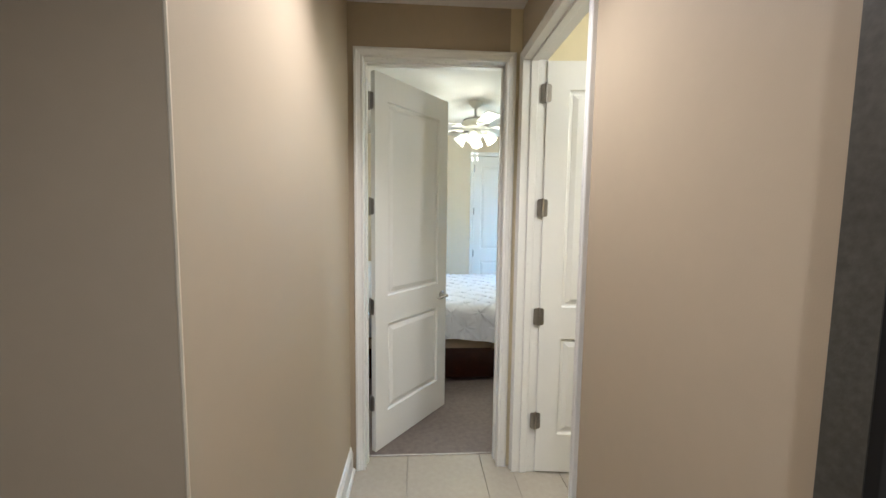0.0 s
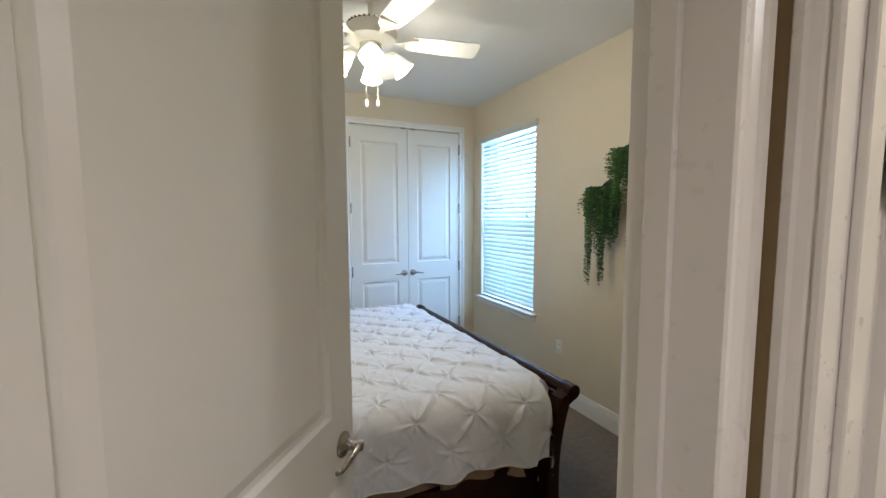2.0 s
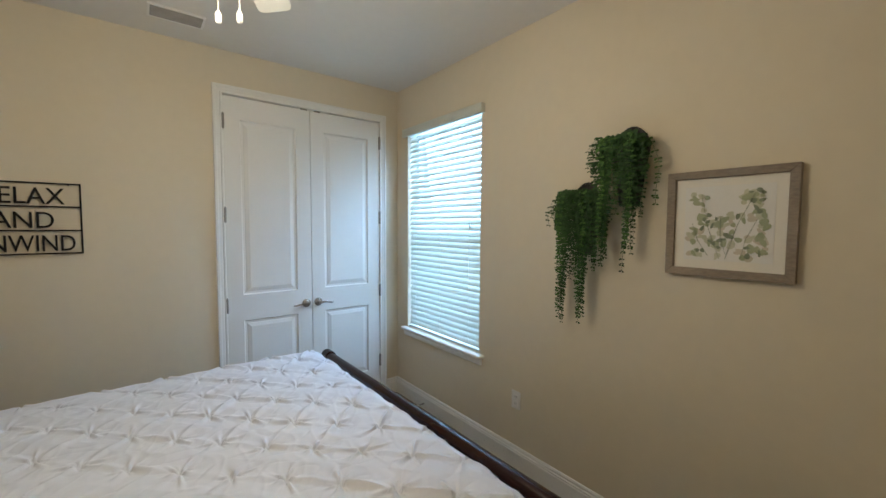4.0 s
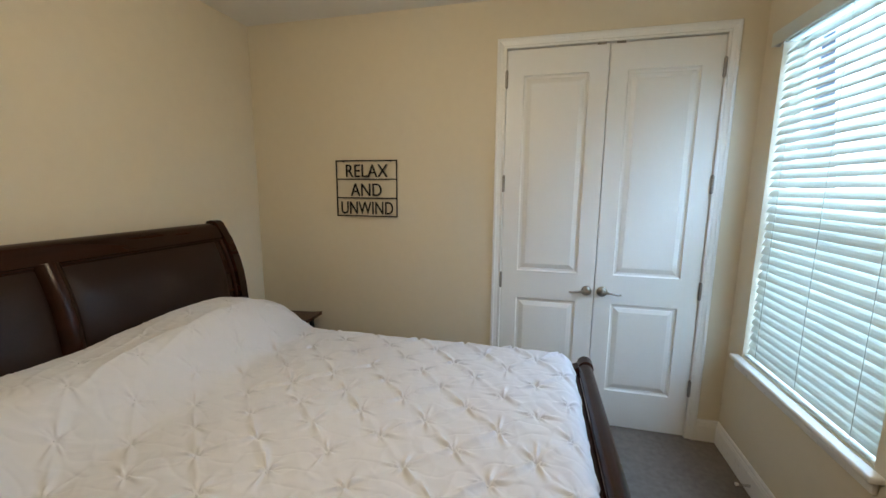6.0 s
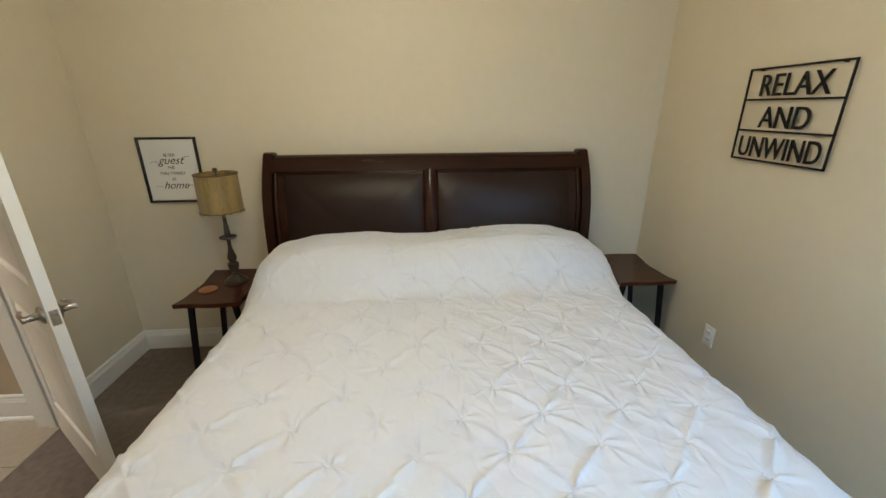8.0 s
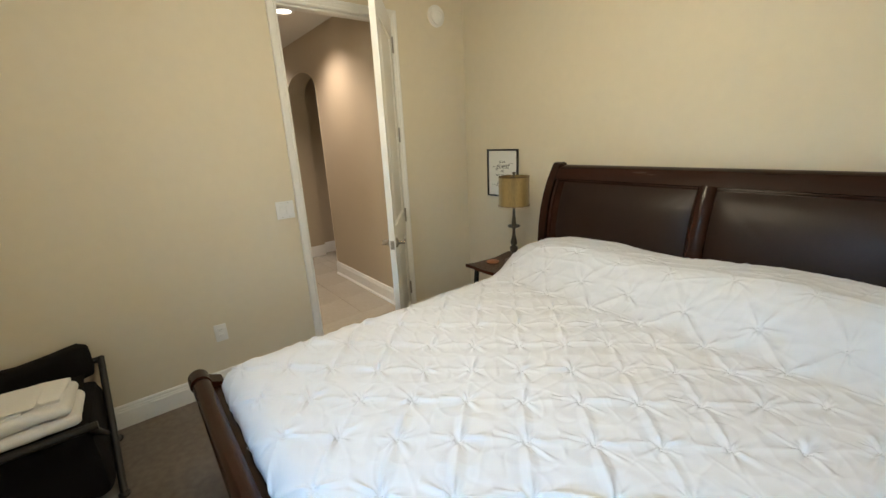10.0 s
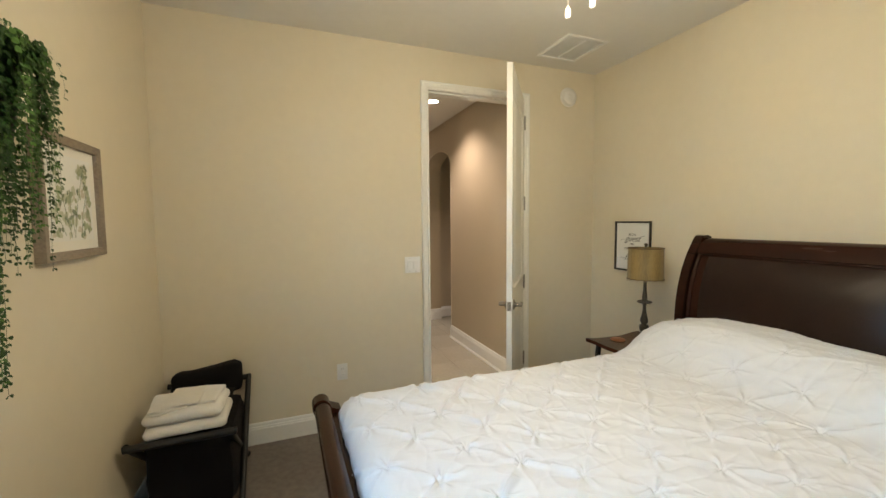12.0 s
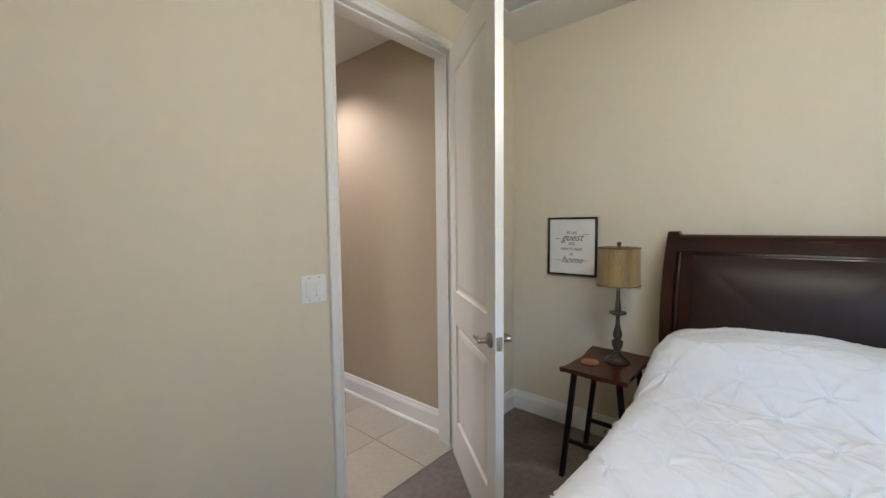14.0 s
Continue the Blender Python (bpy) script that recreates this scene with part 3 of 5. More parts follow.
for y in (0.12, BWD / 2, BWD - 0.12):
    bm = bmesh.new()
    tube(bm, [(-0.027, y, 0.02), (-0.027, y, WH - 0.05)], 0.0009, 5)
    tube(bm, [(0.027, y, 0.02), (0.027, y, WH - 0.05)], 0.0009, 5)
    part("ladder_cord", bm, M["blind"], bl)
for y, zz in ((0.085, 1.55), (0.10, 0.90)):
    bm = bmesh.new()
    tube(bm, [(-0.034, y, zz), (-0.034, y, WH - 0.06)], 0.0009, 5)
    lathe(bm, [(0.001, zz + 0.01), (0.004, zz), (0.006, zz - 0.03), (0.002, zz - 0.034)], -0.034, y, 10)
    part("pull_cord", bm, M["blind"], bl)

# ---- outside ----
bm = bmesh.new()
box(bm, 2.95, 300, -150, 150, -0.5, -0.3)
structure("ground", bm, M["grass"])
bm = bmesh.new()
box(bm, 9.0, 9.2, -12, 30, -0.3, 1.5)
structure("garden_wall", bm, M["fence"])


def tree(x, y, h, seed):
    rnd = random.Random(seed)
    t = thing("garden_tree", x, y, -0.3, 0, "leafy green garden tree beyond the window", "tree", "trees outside the window")
    bm = bmesh.new()
    tube(bm, [(0, 0, 0), (0.05, 0.02, h * 0.3), (0.0, 0.06, h * 0.6)], 0.11, 9, 0.06)
    for k in range(7):
        a = k * 0.9 + rnd.random()
        z0 = h * (0.3 + 0.05 * k)
        tube(bm, [(0.03, 0.03, z0), (0.5 * math.cos(a), 0.5 * math.sin(a), z0 + 0.45), (1.0 * math.cos(a), 1.0 * math.sin(a), z0 + 0.8)], 0.045, 6, 0.012)
    part("trunk", bm, M["bark"], t)
    vs, fs = [], []
    for k in range(2600):
        a, b, r = rnd.random() * 6.28, rnd.uniform(-1, 1), rnd.random() ** 0.4
        lump = 1 + 0.22 * math.sin(3 * a + seed) + 0.18 * math.sin(5 * b + 2 * a)
        c = Vector((1.35 * r * lump * math.cos(a) * math.sqrt(1 - b * b), 1.35 * r * lump * math.sin(a) * math.sqrt(1 - b * b), h * 0.68 + 1.1 * b * r * lump))
        q = Euler((rnd.random() * 6, rnd.random() * 6, rnd.random() * 6)).to_matrix()
        s = rnd.uniform(0.05, 0.10)
        n0 = len(vs)
        vs += [tuple(c + q @ Vector(p) * s) for p in ((-1, 0, 0), (0, -0.5, 0.1), (1.1, 0, 0), (0, 0.5, 0.1))]
        fs.append((n0, n0 + 1, n0 + 2, n0 + 3))
    me = bpy.data.meshes.new("crown")
    me.from_pydata(vs, [], fs)
    me.materials.append(M["leaf2"])
    o = new("crown", me)
    o.parent = t
    tagged(o, kind="stuff")


tree(6.6, 6.6, 3.0, 3)
tree(7.6, 8.8, 3.6, 5)
tree(7.4, 3.2, 2.6, 8)

# ---- bed ----
bed = thing("bed", 0.65, 3.637, 0, 0, "dark cherry sleigh bed with padded leather headboard, made up in white", "bed")


def world_shift(bm, ob):
    for v in bm.verts:
        v.co -= ob.location


def sleigh(z, low, top, x_low, lean):
    """The face line of a curved end board: x as a function of height."""
    u = (z - low) / (top - low)
    return x_low + lean * (u ** 2.2)


# headboard: curved back towards the wall
def hb_x(z):
    return -0.365 - 0.155 * max(0.0, (z - 0.75) / 0.60) ** 2.8


prof_n = 16


def curved_panel(y0, y1, z0, z1, thick, fx, bm, puff=0.0, ny=2):
    """A panel following the board's curve; puff swells its middle."""
    rows = []
    for k in range(prof_n + 1):
        z = z0 + (z1 - z0) * k / prof_n
        row = []
        for j in range(ny + 1):
            y = y0 + (y1 - y0) * j / ny
            u, v = k / prof_n, j / ny
            p = puff * (1 - (2 * u - 1) ** 6) * (1 - (2 * v - 1) ** 8) if puff else 0
            if puff:
                du = min(abs(v - u), abs(v - 1 + u))
                p -= 0.0026 * math.exp(-(du / 0.020) ** 2) * min(1.0, p / 0.015)
            row.append(bm.verts.new((fx(z) + p, y, z)))
        rows.append(row)
    back = [[bm.verts.new((fx(z0 + (z1 - z0) * k / prof_n) - thick, y, z0 + (z1 - z0) * k / prof_n)) for y in (y0, y1)] for k in range(prof_n + 1)]
    for k in range(prof_n):
        for j in range(ny):
            bm.faces.new((rows[k][j], rows[k][j + 1], rows[k + 1][j + 1], rows[k + 1][j]))
        bm.faces.new((back[k][0], back[k + 1][0], back[k + 1][1], back[k][1]))
        bm.faces.new((rows[k][0], rows[k + 1][0], back[k + 1][0], back[k][0]))
        bm.faces.new((rows[k][-1], back[k][1], back[k + 1][1], rows[k + 1][-1]))
    bm.faces.new([rows[0][0]] + [back[0][0], back[0][1]] + rows[0][::-1][:-1])
    bm.faces.new(rows[-1] + [back[-1][1], back[-1][0]])


def bedpart(name, bm, mat, label="", angle=35, parent=None):
    world_shift(bm, bed)
    return part(name, bm, mat, parent or bed, label, True, angle)


Y0, Y1 = 2.648, 4.603
for ya, yb in ((Y0, Y0 + 0.055), (Y1 - 0.055, Y1)):
    bm = bmesh.new()
    pts = [(hb_x(1.345 * k / 14) + 0.022, 1.345 * k / 14) for k in range(15)]
    pts += [(hb_x(1.345) + 0.005, 1.362), (hb_x(1.345) - 0.03, 1.366), (hb_x(1.345) - 0.065, 1.355), (hb_x(1.32) - 0.080, 1.32)]
    pts += [(hb_x(1.28 * (1 - k / 10)) - 0.075 + 0.02 * (k / 10), 1.28 * (1 - k / 10)) for k in range(11)]
    prism(bm, pts, ya, yb, "y")
    bedpart("headboard_post", bm, M["bedwood"])
    for dy in (0.048,):
        bm = bmesh.new()
        yy = ya + dy if ya == Y0 else yb - dy
        yy += 0.022 if ya == Y0 else -0.022
        tube(bm, [(hb_x(z) - 0.004, yy, z) for z in [0.45 + 0.8 * k / 16 for k in range(17)]], 0.013, 14)
        bedpart("reed", bm, M["bedwood"])
bm = bmesh.new()
curved_panel(Y0 + 0.055, Y1 - 0.055, 0.35, 1.30, 0.040, lambda z: hb_x(z) - 0.007, bm)
bedpart("headboard_panel", bm, M["bedwood"])
bm = bmesh.new()
cz, cr = 1.310, 0.040
pts = [(hb_x(1.262 + 0.010 * k) + 0.012, 1.262 + 0.010 * k) for k in range(8)] + [(hb_x(1.34) + 0.004, 1.341), (hb_x(1.34) - 0.008, 1.347), (hb_x(1.34) - 0.050, 1.347), (hb_x(1.30) - 0.058, 1.30), (hb_x(1.262) - 0.055, 1.262)]
prism(bm, pts, Y0 + 0.055, Y1 - 0.055, "y")
bedpart("top_rail", bm, M["bedwood"])
for dz in (-0.012, 0.0):
    bm = bmesh.new()
    tube(bm, [(hb_x(1.26) + 0.004, Y0 + 0.07, 1.254 + dz), (hb_x(1.26) + 0.004, Y1 - 0.07, 1.254 + dz)], 0.0065, 10)
    bedpart("moulding", bm, M["bedwood"])
YM = (Y0 + Y1) / 2
bm = bmesh.new()
tube(bm, [(hb_x(z) - 0.018, YM, z) for z in [0.45 + 0.8 * k / 16 for k in range(17)]], 0.050, 20)
bedpart("centre_stile", bm, M["bedwood"])
for ya, yb in ((Y0 + 0.130, YM - 0.046), (YM + 0.046, Y1 - 0.130)):
    bm = bmesh.new()
    prof_n = 44
    curved_panel(ya, yb, 0.55, 1.243, 0.02, hb_x, bm, 0.020, 56)
    prof_n = 16
    bedpart("padded_panel", bm, M["leather"], "dark brown leather panel stitched in a cross")

# footboard: curves out over the aisle
FY0, FY1 = 2.608, 4.580


def fb_x(z):
    u = z / 0.70
    return 1.680 + 0.075 * u ** 3 - 0.02 * math.sin(math.pi * u)


def askew(bm):
    """The footboard stands a little closer to the mattress at its far end."""
    for v in bm.verts:
        v.co.x -= 0.030 * (v.co.y - FY0) / (FY1 - FY0)


for ya, yb in ((FY0, FY0 + 0.07), (FY1 - 0.07, FY1)):
    bm = bmesh.new()
    pts = [(fb_x(0.65 * k / 12) - 0.03, 0.65 * k / 12) for k in range(13)]
    pts += [(fb_x(0.70) + 0.030 + 0.038 * math.cos(a), 0.668 + 0.038 * math.sin(a)) for a in [math.pi * (1.0 - k / 10 * 1.45) for k in range(11)]]
    pts += [(fb_x(0.61 * (1 - k / 10)) + 0.035, 0.61 * (1 - k / 10)) for k in range(11)]
    prism(bm, pts, ya, yb, "y")
    askew(bm)
    bedpart("footboard_post", bm, M["bedwood"])
bm = bmesh.new()
prism(bm, [(fb_x(0.12 + 0.52 * k / 12) - 0.012, 0.12 + 0.52 * k / 12) for k in range(13)] + [(fb_x(0.64 - 0.52 * k / 12) + 0.02, 0.64 - 0.52 * k / 12) for k in range(13)], FY0 + 0.07, FY1 - 0.07, "y")
askew(bm)
bedpart("footboard_panel", bm, M["bedwood"])
bm = bmesh.new()
pts = [(fb_x(0.70) + 0.028 + 0.034 * math.cos(a), 0.664 + 0.034 * math.sin(a)) for a in [2 * math.pi * k / 20 for k in range(20)]]
prism(bm, pts, FY0 + 0.07, FY1 - 0.07, "y")
askew(bm)
bedpart("footboard_roll", bm, M["bedwood"])
for yy in (2.705, 4.565):
    bm = bmesh.new()
    box(bm, -0.33, 1.69, yy - 0.015, yy + 0.015, 0.05, 0.325, 0.006, 2)
    bedpart("side_rail", bm, M["bedwood"])
bm = bmesh.new()
box(bm, -0.32, 1.65, 2.725, 4.545, 0.13, 0.16)
bedpart("slats", bm, M["darkwood"])

bs = thing("box_spring", 0.65, 3.637, 0.16, 0, "tan fabric-covered box spring under the mattress", "box spring")
bm = bmesh.new()
box(bm, -0.96, 1.01, -0.915, 0.915, 0.0, 0.25, 0.02, 3)
part("cover", bm, M["skirt"], bs)
# loose skirt hanging at the foot corner
n = 40
P = np.zeros((10, n, 3))
for i in range(10):
    for j in range(n):
        u = j / (n - 1)
        x = 0.45 + 0.55 * u
        drop = 0.25 - i / 9 * (0.085 + 0.13 * u ** 3)
        P[i, j] = (x, -0.926 - 0.012 * (i / 9) * (1 + math.sin(u * 19)) - 0.01 * i / 9, drop)
grid_mesh("skirt", P, M["skirt"], bs, "loose tan skirt fabric", 0.003)
mt = thing("mattress", 0.65, 3.637, 0.41, 0, "white king mattress under the comforter", "mattress")
bm = bmesh.new()
box(bm, -0.96, 1.0, -0.905, 0.905, 0.0, 0.26, 0.05, 3)
part("mattress_body", bm, M["duvet"], mt)

# ---- comforter: a draped sheet with pinched tufts ----
cf = thing("comforter", 0.65, 3.637, 0.72, 0, "white pinch-pleated comforter, rumpled, hanging over both sides", "comforter")
NXC, NYC = 560, 700
xs = np.linspace(-0.395, 1.83, NXC)
ss = np.linspace(-1.215, 1.215, NYC)
A, S = np.meshgrid(xs, ss, indexing="ij")
hw, rad = 0.845, 0.12


def drape(s, flat, r):
    """Along a fold: sideways run and drop for a length s past the flat part."""
    e = np.clip(np.abs(s) - flat, 0, None)
    th = np.clip(e / r, 0, math.pi / 2)
    run = np.where(e < r * math.pi / 2, r * np.sin(th), r + 0.12 * (e - r * math.pi / 2))
    drop = np.where(e < r * math.pi / 2, r * (1 - np.cos(th)), r + 0.99 * (e - r * math.pi / 2))
    return np.minimum(np.abs(s), flat) + run, drop


yy, dy = drape(S, hw, rad)
yy = np.sign(S) * yy
xx, dx = drape(A - 0.3, 1.325, 0.10)
xx = 0.3 + np.where(A > 0.3, xx, A - 0.3)
dx = np.where(A > 0.3, dx, 0)
dx = np.minimum(dx, 0.30)
# cloth past the foot folds down inside the footboard
xx = np.minimum(xx, 1.725 + 0.006 * np.sin(S * 23))


def field(x, y, seed, f):
    out = np.zeros_like(x)
    r = np.random.RandomState(seed)
    for k in range(7):
        a, ph = r.rand() * 6.28, r.rand() * 6.28
        ff = f * (0.6 + 0.9 * r.rand())
        out += np.sin(ff * (x * np.cos(a) + y * np.sin(a)) + ph + 0.7 * np.sin(ff * 0.6 * (y * np.cos(a) - x * np.sin(a)) + ph))
    return out / 7


# pillows lift the head end
px = np.clip((0.20 - A) / 0.30, 0, 1)
px = px * px * (3 - 2 * px)
lift = px * (0.180 + 0.008 * np.exp(-((S + 0.50) / 0.30) ** 2) + 0.038 * np.exp(-((S - 0.45) / 0.36) ** 2) + 0.012 * field(A, S, 5, 9))
lift *= 1 - 0.22 * np.clip((np.abs(S) - 0.70) / 0.2, 0, 1)
lift -= 0.05 * np.clip((-0.30 - A) / 0.095, 0, 1)
flat_u, flat_v = A, S + 3.637
# tuft lattice, gently warped as one cloth
TU, TV = 0.99, 3.40
gx, gy = 0.131, 0.1245
la = (flat_u + 0.017 * field(flat_u, flat_v, 61, 7) - TU) / gx
lb = (flat_v + 0.017 * field(flat_u, flat_v, 71, 7) - TV) / gy
qa, qb = (la + lb) / 2, (la - lb) / 2
na, nb = np.round(qa), np.round(qb)
ea, eb = qa - na, qb - nb
du_, dv_ = (ea + eb) * gx, (ea - eb) * gy
r = np.hypot(du_, dv_)
ang = np.arctan2(dv_, du_)
tid = np.abs(np.sin(na * 3.7 + nb * 9.1))
soft = 1 - 0.62 * px
pinch = -0.012 * np.exp(-(r / 0.013) ** 2)
spin = ang + 0.22 * np.sin(ang * 2 + tid * 9) + 0.16 * np.sin(ang * 3 - tid * 5)
rays = np.maximum(0, np.cos(spin * 5 + tid * 6)) ** 2.2
reach = 0.050 + 0.022 * np.sin(spin * 2 + tid * 17)
star = 0.0125 * (rays - 0.22) * np.exp(-(r / reach) ** 2) * np.clip(r / 0.016, 0, 1)
fine = 0.0016 * np.sin(spin * 17 + tid * 20) * np.exp(-((r - 0.022) / 0.016) ** 2)
# folds run straight from tuft to tuft, swelling midway
span_ = 2 * math.hypot(gx, gy) * 0.5


def fold(off, along, tall):
    mid = np.sin(math.pi * np.clip(np.abs(along), 0, 1)) ** 0.6
    w_ = 0.010 + 0.016 * mid
    return tall * mid * np.clip(1 - np.abs(off) * span_ / w_, 0, 1) ** 1.25


amp1 = 0.50 + 0.50 * np.tanh(3 * field(flat_u, flat_v, 11, 8))
amp2 = 0.48 - 0.50 * np.tanh(3 * field(flat_u, flat_v, 13, 8))
ridge = fold(ea, eb, 0.0105) * amp1 + fold(eb, ea, 0.0105) * amp2
puff = 0.007 * np.clip(r / 0.10, 0, 1) ** 1.5
crease = np.clip(1 - 5 * np.abs(field(flat_u * 1.3, flat_v, 81, 26)), 0, 1) ** 2 - np.clip(1 - 5 * np.abs(field(flat_u, flat_v * 1.4, 83, 34)), 0, 1) ** 2
crumple = 0.0007 * field(flat_u, flat_v, 21, 80) + 0.003 * field(flat_u, flat_v, 31, 12) + 0.0015 * crease
wr = 0.0045 * px * np.clip(1 - 4 * np.abs(field(flat_u * 2.2, flat_v * 0.6, 51, 20)), 0, 1) ** 1.5
firm = 1 + 0.5 * np.clip((A - 0.4) / 0.9, 0, 1)
d_ = soft * (pinch + (star + fine + ridge) * firm + puff) + crumple + wr
top = 0.732 + lift
# displacement goes outwards: up on the flat, sideways on the drop
side = np.clip((np.abs(S) - hw) / (rad * 1.57), 0, 1)
foot = np.clip((A - 1.54) / 0.18, 0, 1)
hang = np.clip((np.abs(S) - hw - rad) / 0.2, 0, 1)
wave = 0.016 * hang * np.sin(A * 13 + 1.5 * np.sin(A * 5)) + 0.012 * hang * np.sin(A * 31 + S)
X = xx + d_ * foot * 0.5 - 0.030 * foot * np.clip((S + 1) / 2, 0, 1)
Y = 3.637 + yy + np.sign(S) * (d_ * side + wave)
Y = Y + np.where(S > 0, 0.030, -0.050) * side * np.clip((A - 0.8) / 0.7, 0, 1)
Z = top - dy * (1 - 0.0 * foot) - dx + d_ * (1 - 0.8 * side) * (1 - 0.5 * foot)
hem = 0.008 * np.sin(A * 11) + 0.003 * np.sin(A * 37)
Z = Z + hem * np.clip((np.abs(S) - 1.08) / 0.1, 0, 1)
Z = Z - 0.05 * np.clip(A - 0.7, -0.5, 1.0) * np.clip((np.abs(S) - 1.0) / 0.2, 0, 1)
Y = np.where((A > 1.55) & (np.abs(S) > hw), 3.637 + np.sign(S) * np.minimum(np.abs(Y - 3.637), np.where(S < 0, 1.045, 0.990) - 0.10 * np.clip(A - 1.70, 0, 0.2)), Y)
X = np.where((S < -hw - 0.06), np.minimum(X, 1.657), X)
pts = np.stack([X - 0.65, Y - 3.637, Z - 0.72], -1)
grid_mesh("comforter_sheet", pts, M["duvet"], cf)

# a hem round the open edges, and the stitched knot of each tuft
for name, line in (("hem", pts[::6, 0]), ("hem", pts[::6, -1])):
    bm = bmesh.new()
    tube(bm, [tuple(p) for p in line], 0.0035, 6)
    part(name, bm, M["duvet"], cf)
knot = bmesh.new()
lathe(knot, [(0.0015, -0.002), (0.0042, 0.0), (0.0045, 0.0015), (0.0015, 0.0032)], seg=8)
kn = part("stitch", knot, M["duvet"], cf)
first = True
low = (r < 0.010)
seen = set()
for ka, kb in zip(*[v.tolist() for v in np.nonzero(low)]):
    key = (int(na[ka, kb]), int(nb[ka, kb]))
    if key in seen or not (4 < ka < NXC - 4 and 4 < kb < NYC - 4) or xs[ka] > 1.66 or r[ka, kb] > 0.0045:
        continue
    seen.add(key)
    o = kn if first else new("stitch", kn.data)
    first = False
    o.parent = cf
    o.location = tuple(pts[ka, kb] + np.array((0, 0, 0.001)))

# ---- nightstands ----


def nightstand(x0, x1, y0, y1, label):
    cx, cy = (x0 + x1) / 2, (y0 + y1) / 2
    t = thing("nightstand", cx, cy, 0, 0, label, "nightstand", "nightstands beside the bed")
    w, h = (x1 - x0) / 2, (y1 - y0) / 2
    bm = bmesh.new()
    n = 20
    rows = {0: [], 1: []}
    for lay, zz in ((0, 0.640), (1, 0.615)):
        for i in range(n + 1):
            u = -1 + 2 * i / n
            row = []
            for j in range(9):
                v = -1 + 2 * j / 8
                ex = w * u * (1 + 0.02 * math.sin(4 * v + 1)) * (1 - 0.012 * lay)
                ey = h * v * (1 - 0.07 * math.cos(u * math.pi * 0.5) + 0.02 * math.sin(7 * u)) * (1 - 0.012 * lay)
                z = zz + 0.012 * u * u - 0.004
                row.append(bm.verts.new((ex, ey, z)))
            rows[lay].append(row)
    for lay in (0, 1):
        for i in range(n):
            for j in range(8):
                bm.faces.new((rows[lay][i][j], rows[lay][i + 1][j], rows[lay][i + 1][j + 1], rows[lay][i][j + 1]))
    for i in range(n):
        for j in (0, 8):
            bm.faces.new((rows[0][i][j], rows[0][i + 1][j], rows[1][i + 1][j], rows[1][i][j]))
    for j in range(8):
        for i in (0, n):
            bm.faces.new((rows[0][i][j], rows[0][i][j + 1], rows[1][i][j + 1], rows[1][i][j]))
    part("tabletop", bm, M["stand"], t, "live-edge red-brown wooden top")
    for sx in (-1, 1):
        for sy in (-1, 1):
            bm = bmesh.new()
            a = Vector((sx * (w - 0.065), sy * (h - 0.055), 0.620))
            b = Vector((sx * (w - 0.065), sy * (h + 0.012), 0.0))
            for k, (p, q) in enumerate(((a, b),)):
                s = 0.0125
                va = [bm.verts.new(p + Vector((dx * s, dy * s, 0))) for dx, dy in ((-1, -1), (1, -1), (1, 1), (-1, 1))]
                vb = [bm.verts.new(q + Vector((dx * s, dy * s, 0))) for dx, dy in ((-1, -1), (1, -1), (1, 1), (-1, 1))]
                bm.faces.new(va)
                bm.faces.new(vb[::-1])
                for i in range(4):
                    bm.faces.new((va[i], vb[i], vb[(i + 1) % 4], va[(i + 1) % 4]))
            part("leg", bm, M["black"], t, "black metal leg")
    for sx in (-1, 1):
        bm = bmesh.new()
        xx_ = sx * (w - 0.065) * 0.86
        box(bm, xx_ - 0.010, xx_ + 0.010, -h + 0.012, h - 0.012, 0.20, 0.222, 0.002, 1)
        part("stretcher", bm, M["black"], t)
    bm = bmesh.new()
    box(bm, -(w - 0.065) * 0.86, (w - 0.065) * 0.86, -0.01, 0.01, 0.203, 0.219, 0.002, 1)
    part("stretcher", bm, M["black"], t)


nightstand(-0.480, -0.005, 2.250, 2.588, "red-brown wooden nightstand with black metal legs, lamp standing on it")
nightstand(-0.545, -0.080, 4.710, 5.050, "red-brown wooden nightstand with black metal legs, bare top, in the corner")

LX, LY, LZ = -0.320, 2.447, 0.637
lp = thing("table_lamp", LX, LY, LZ, 0, "aged bronze table lamp with gold woven drum shade, unlit", "lamp")
bm = bmesh.new()
lathe(bm, [(0.066, 0.0), (0.067, 0.006), (0.060, 0.012), (0.052, 0.014), (0.047, 0.024), (0.034, 0.030), (0.026, 0.040), (0.016, 0.046), (0.014, 0.056), (0.020, 0.060)], seg=28)
part("base", bm, M["bronze"], lp)
bm = bmesh.new()
lathe(bm, [(0.016, 0.060), (0.021, 0.064), (0.018, 0.070), (0.026, 0.082), (0.030, 0.104), (0.030, 0.116), (0.022, 0.120), (0.016, 0.126), (0.024, 0.142), (0.025, 0.156), (0.017, 0.185), (0.011, 0.215), (0.010, 0.250), (0.014, 0.262), (0.013, 0.272)], seg=24)
part("stem", bm, M["bronze"], lp)
bm = bmesh.new()
lathe(bm, [(0.010, 0.266), (0.040, 0.270), (0.047, 0.277), (0.044, 0.282), (0.018, 0.279), (0.015, 0.300), (0.018, 0.305), (0.015, 0.312), (0.013, 0.345), (0.010, 0.350), (0.010, 0.425)], seg=24)
part("drip_pan", bm, M["bronze"], lp)
bm = bmesh.new()
prof = [(0.1110, 0.432), (0.1075, 0.640)]
N = 56
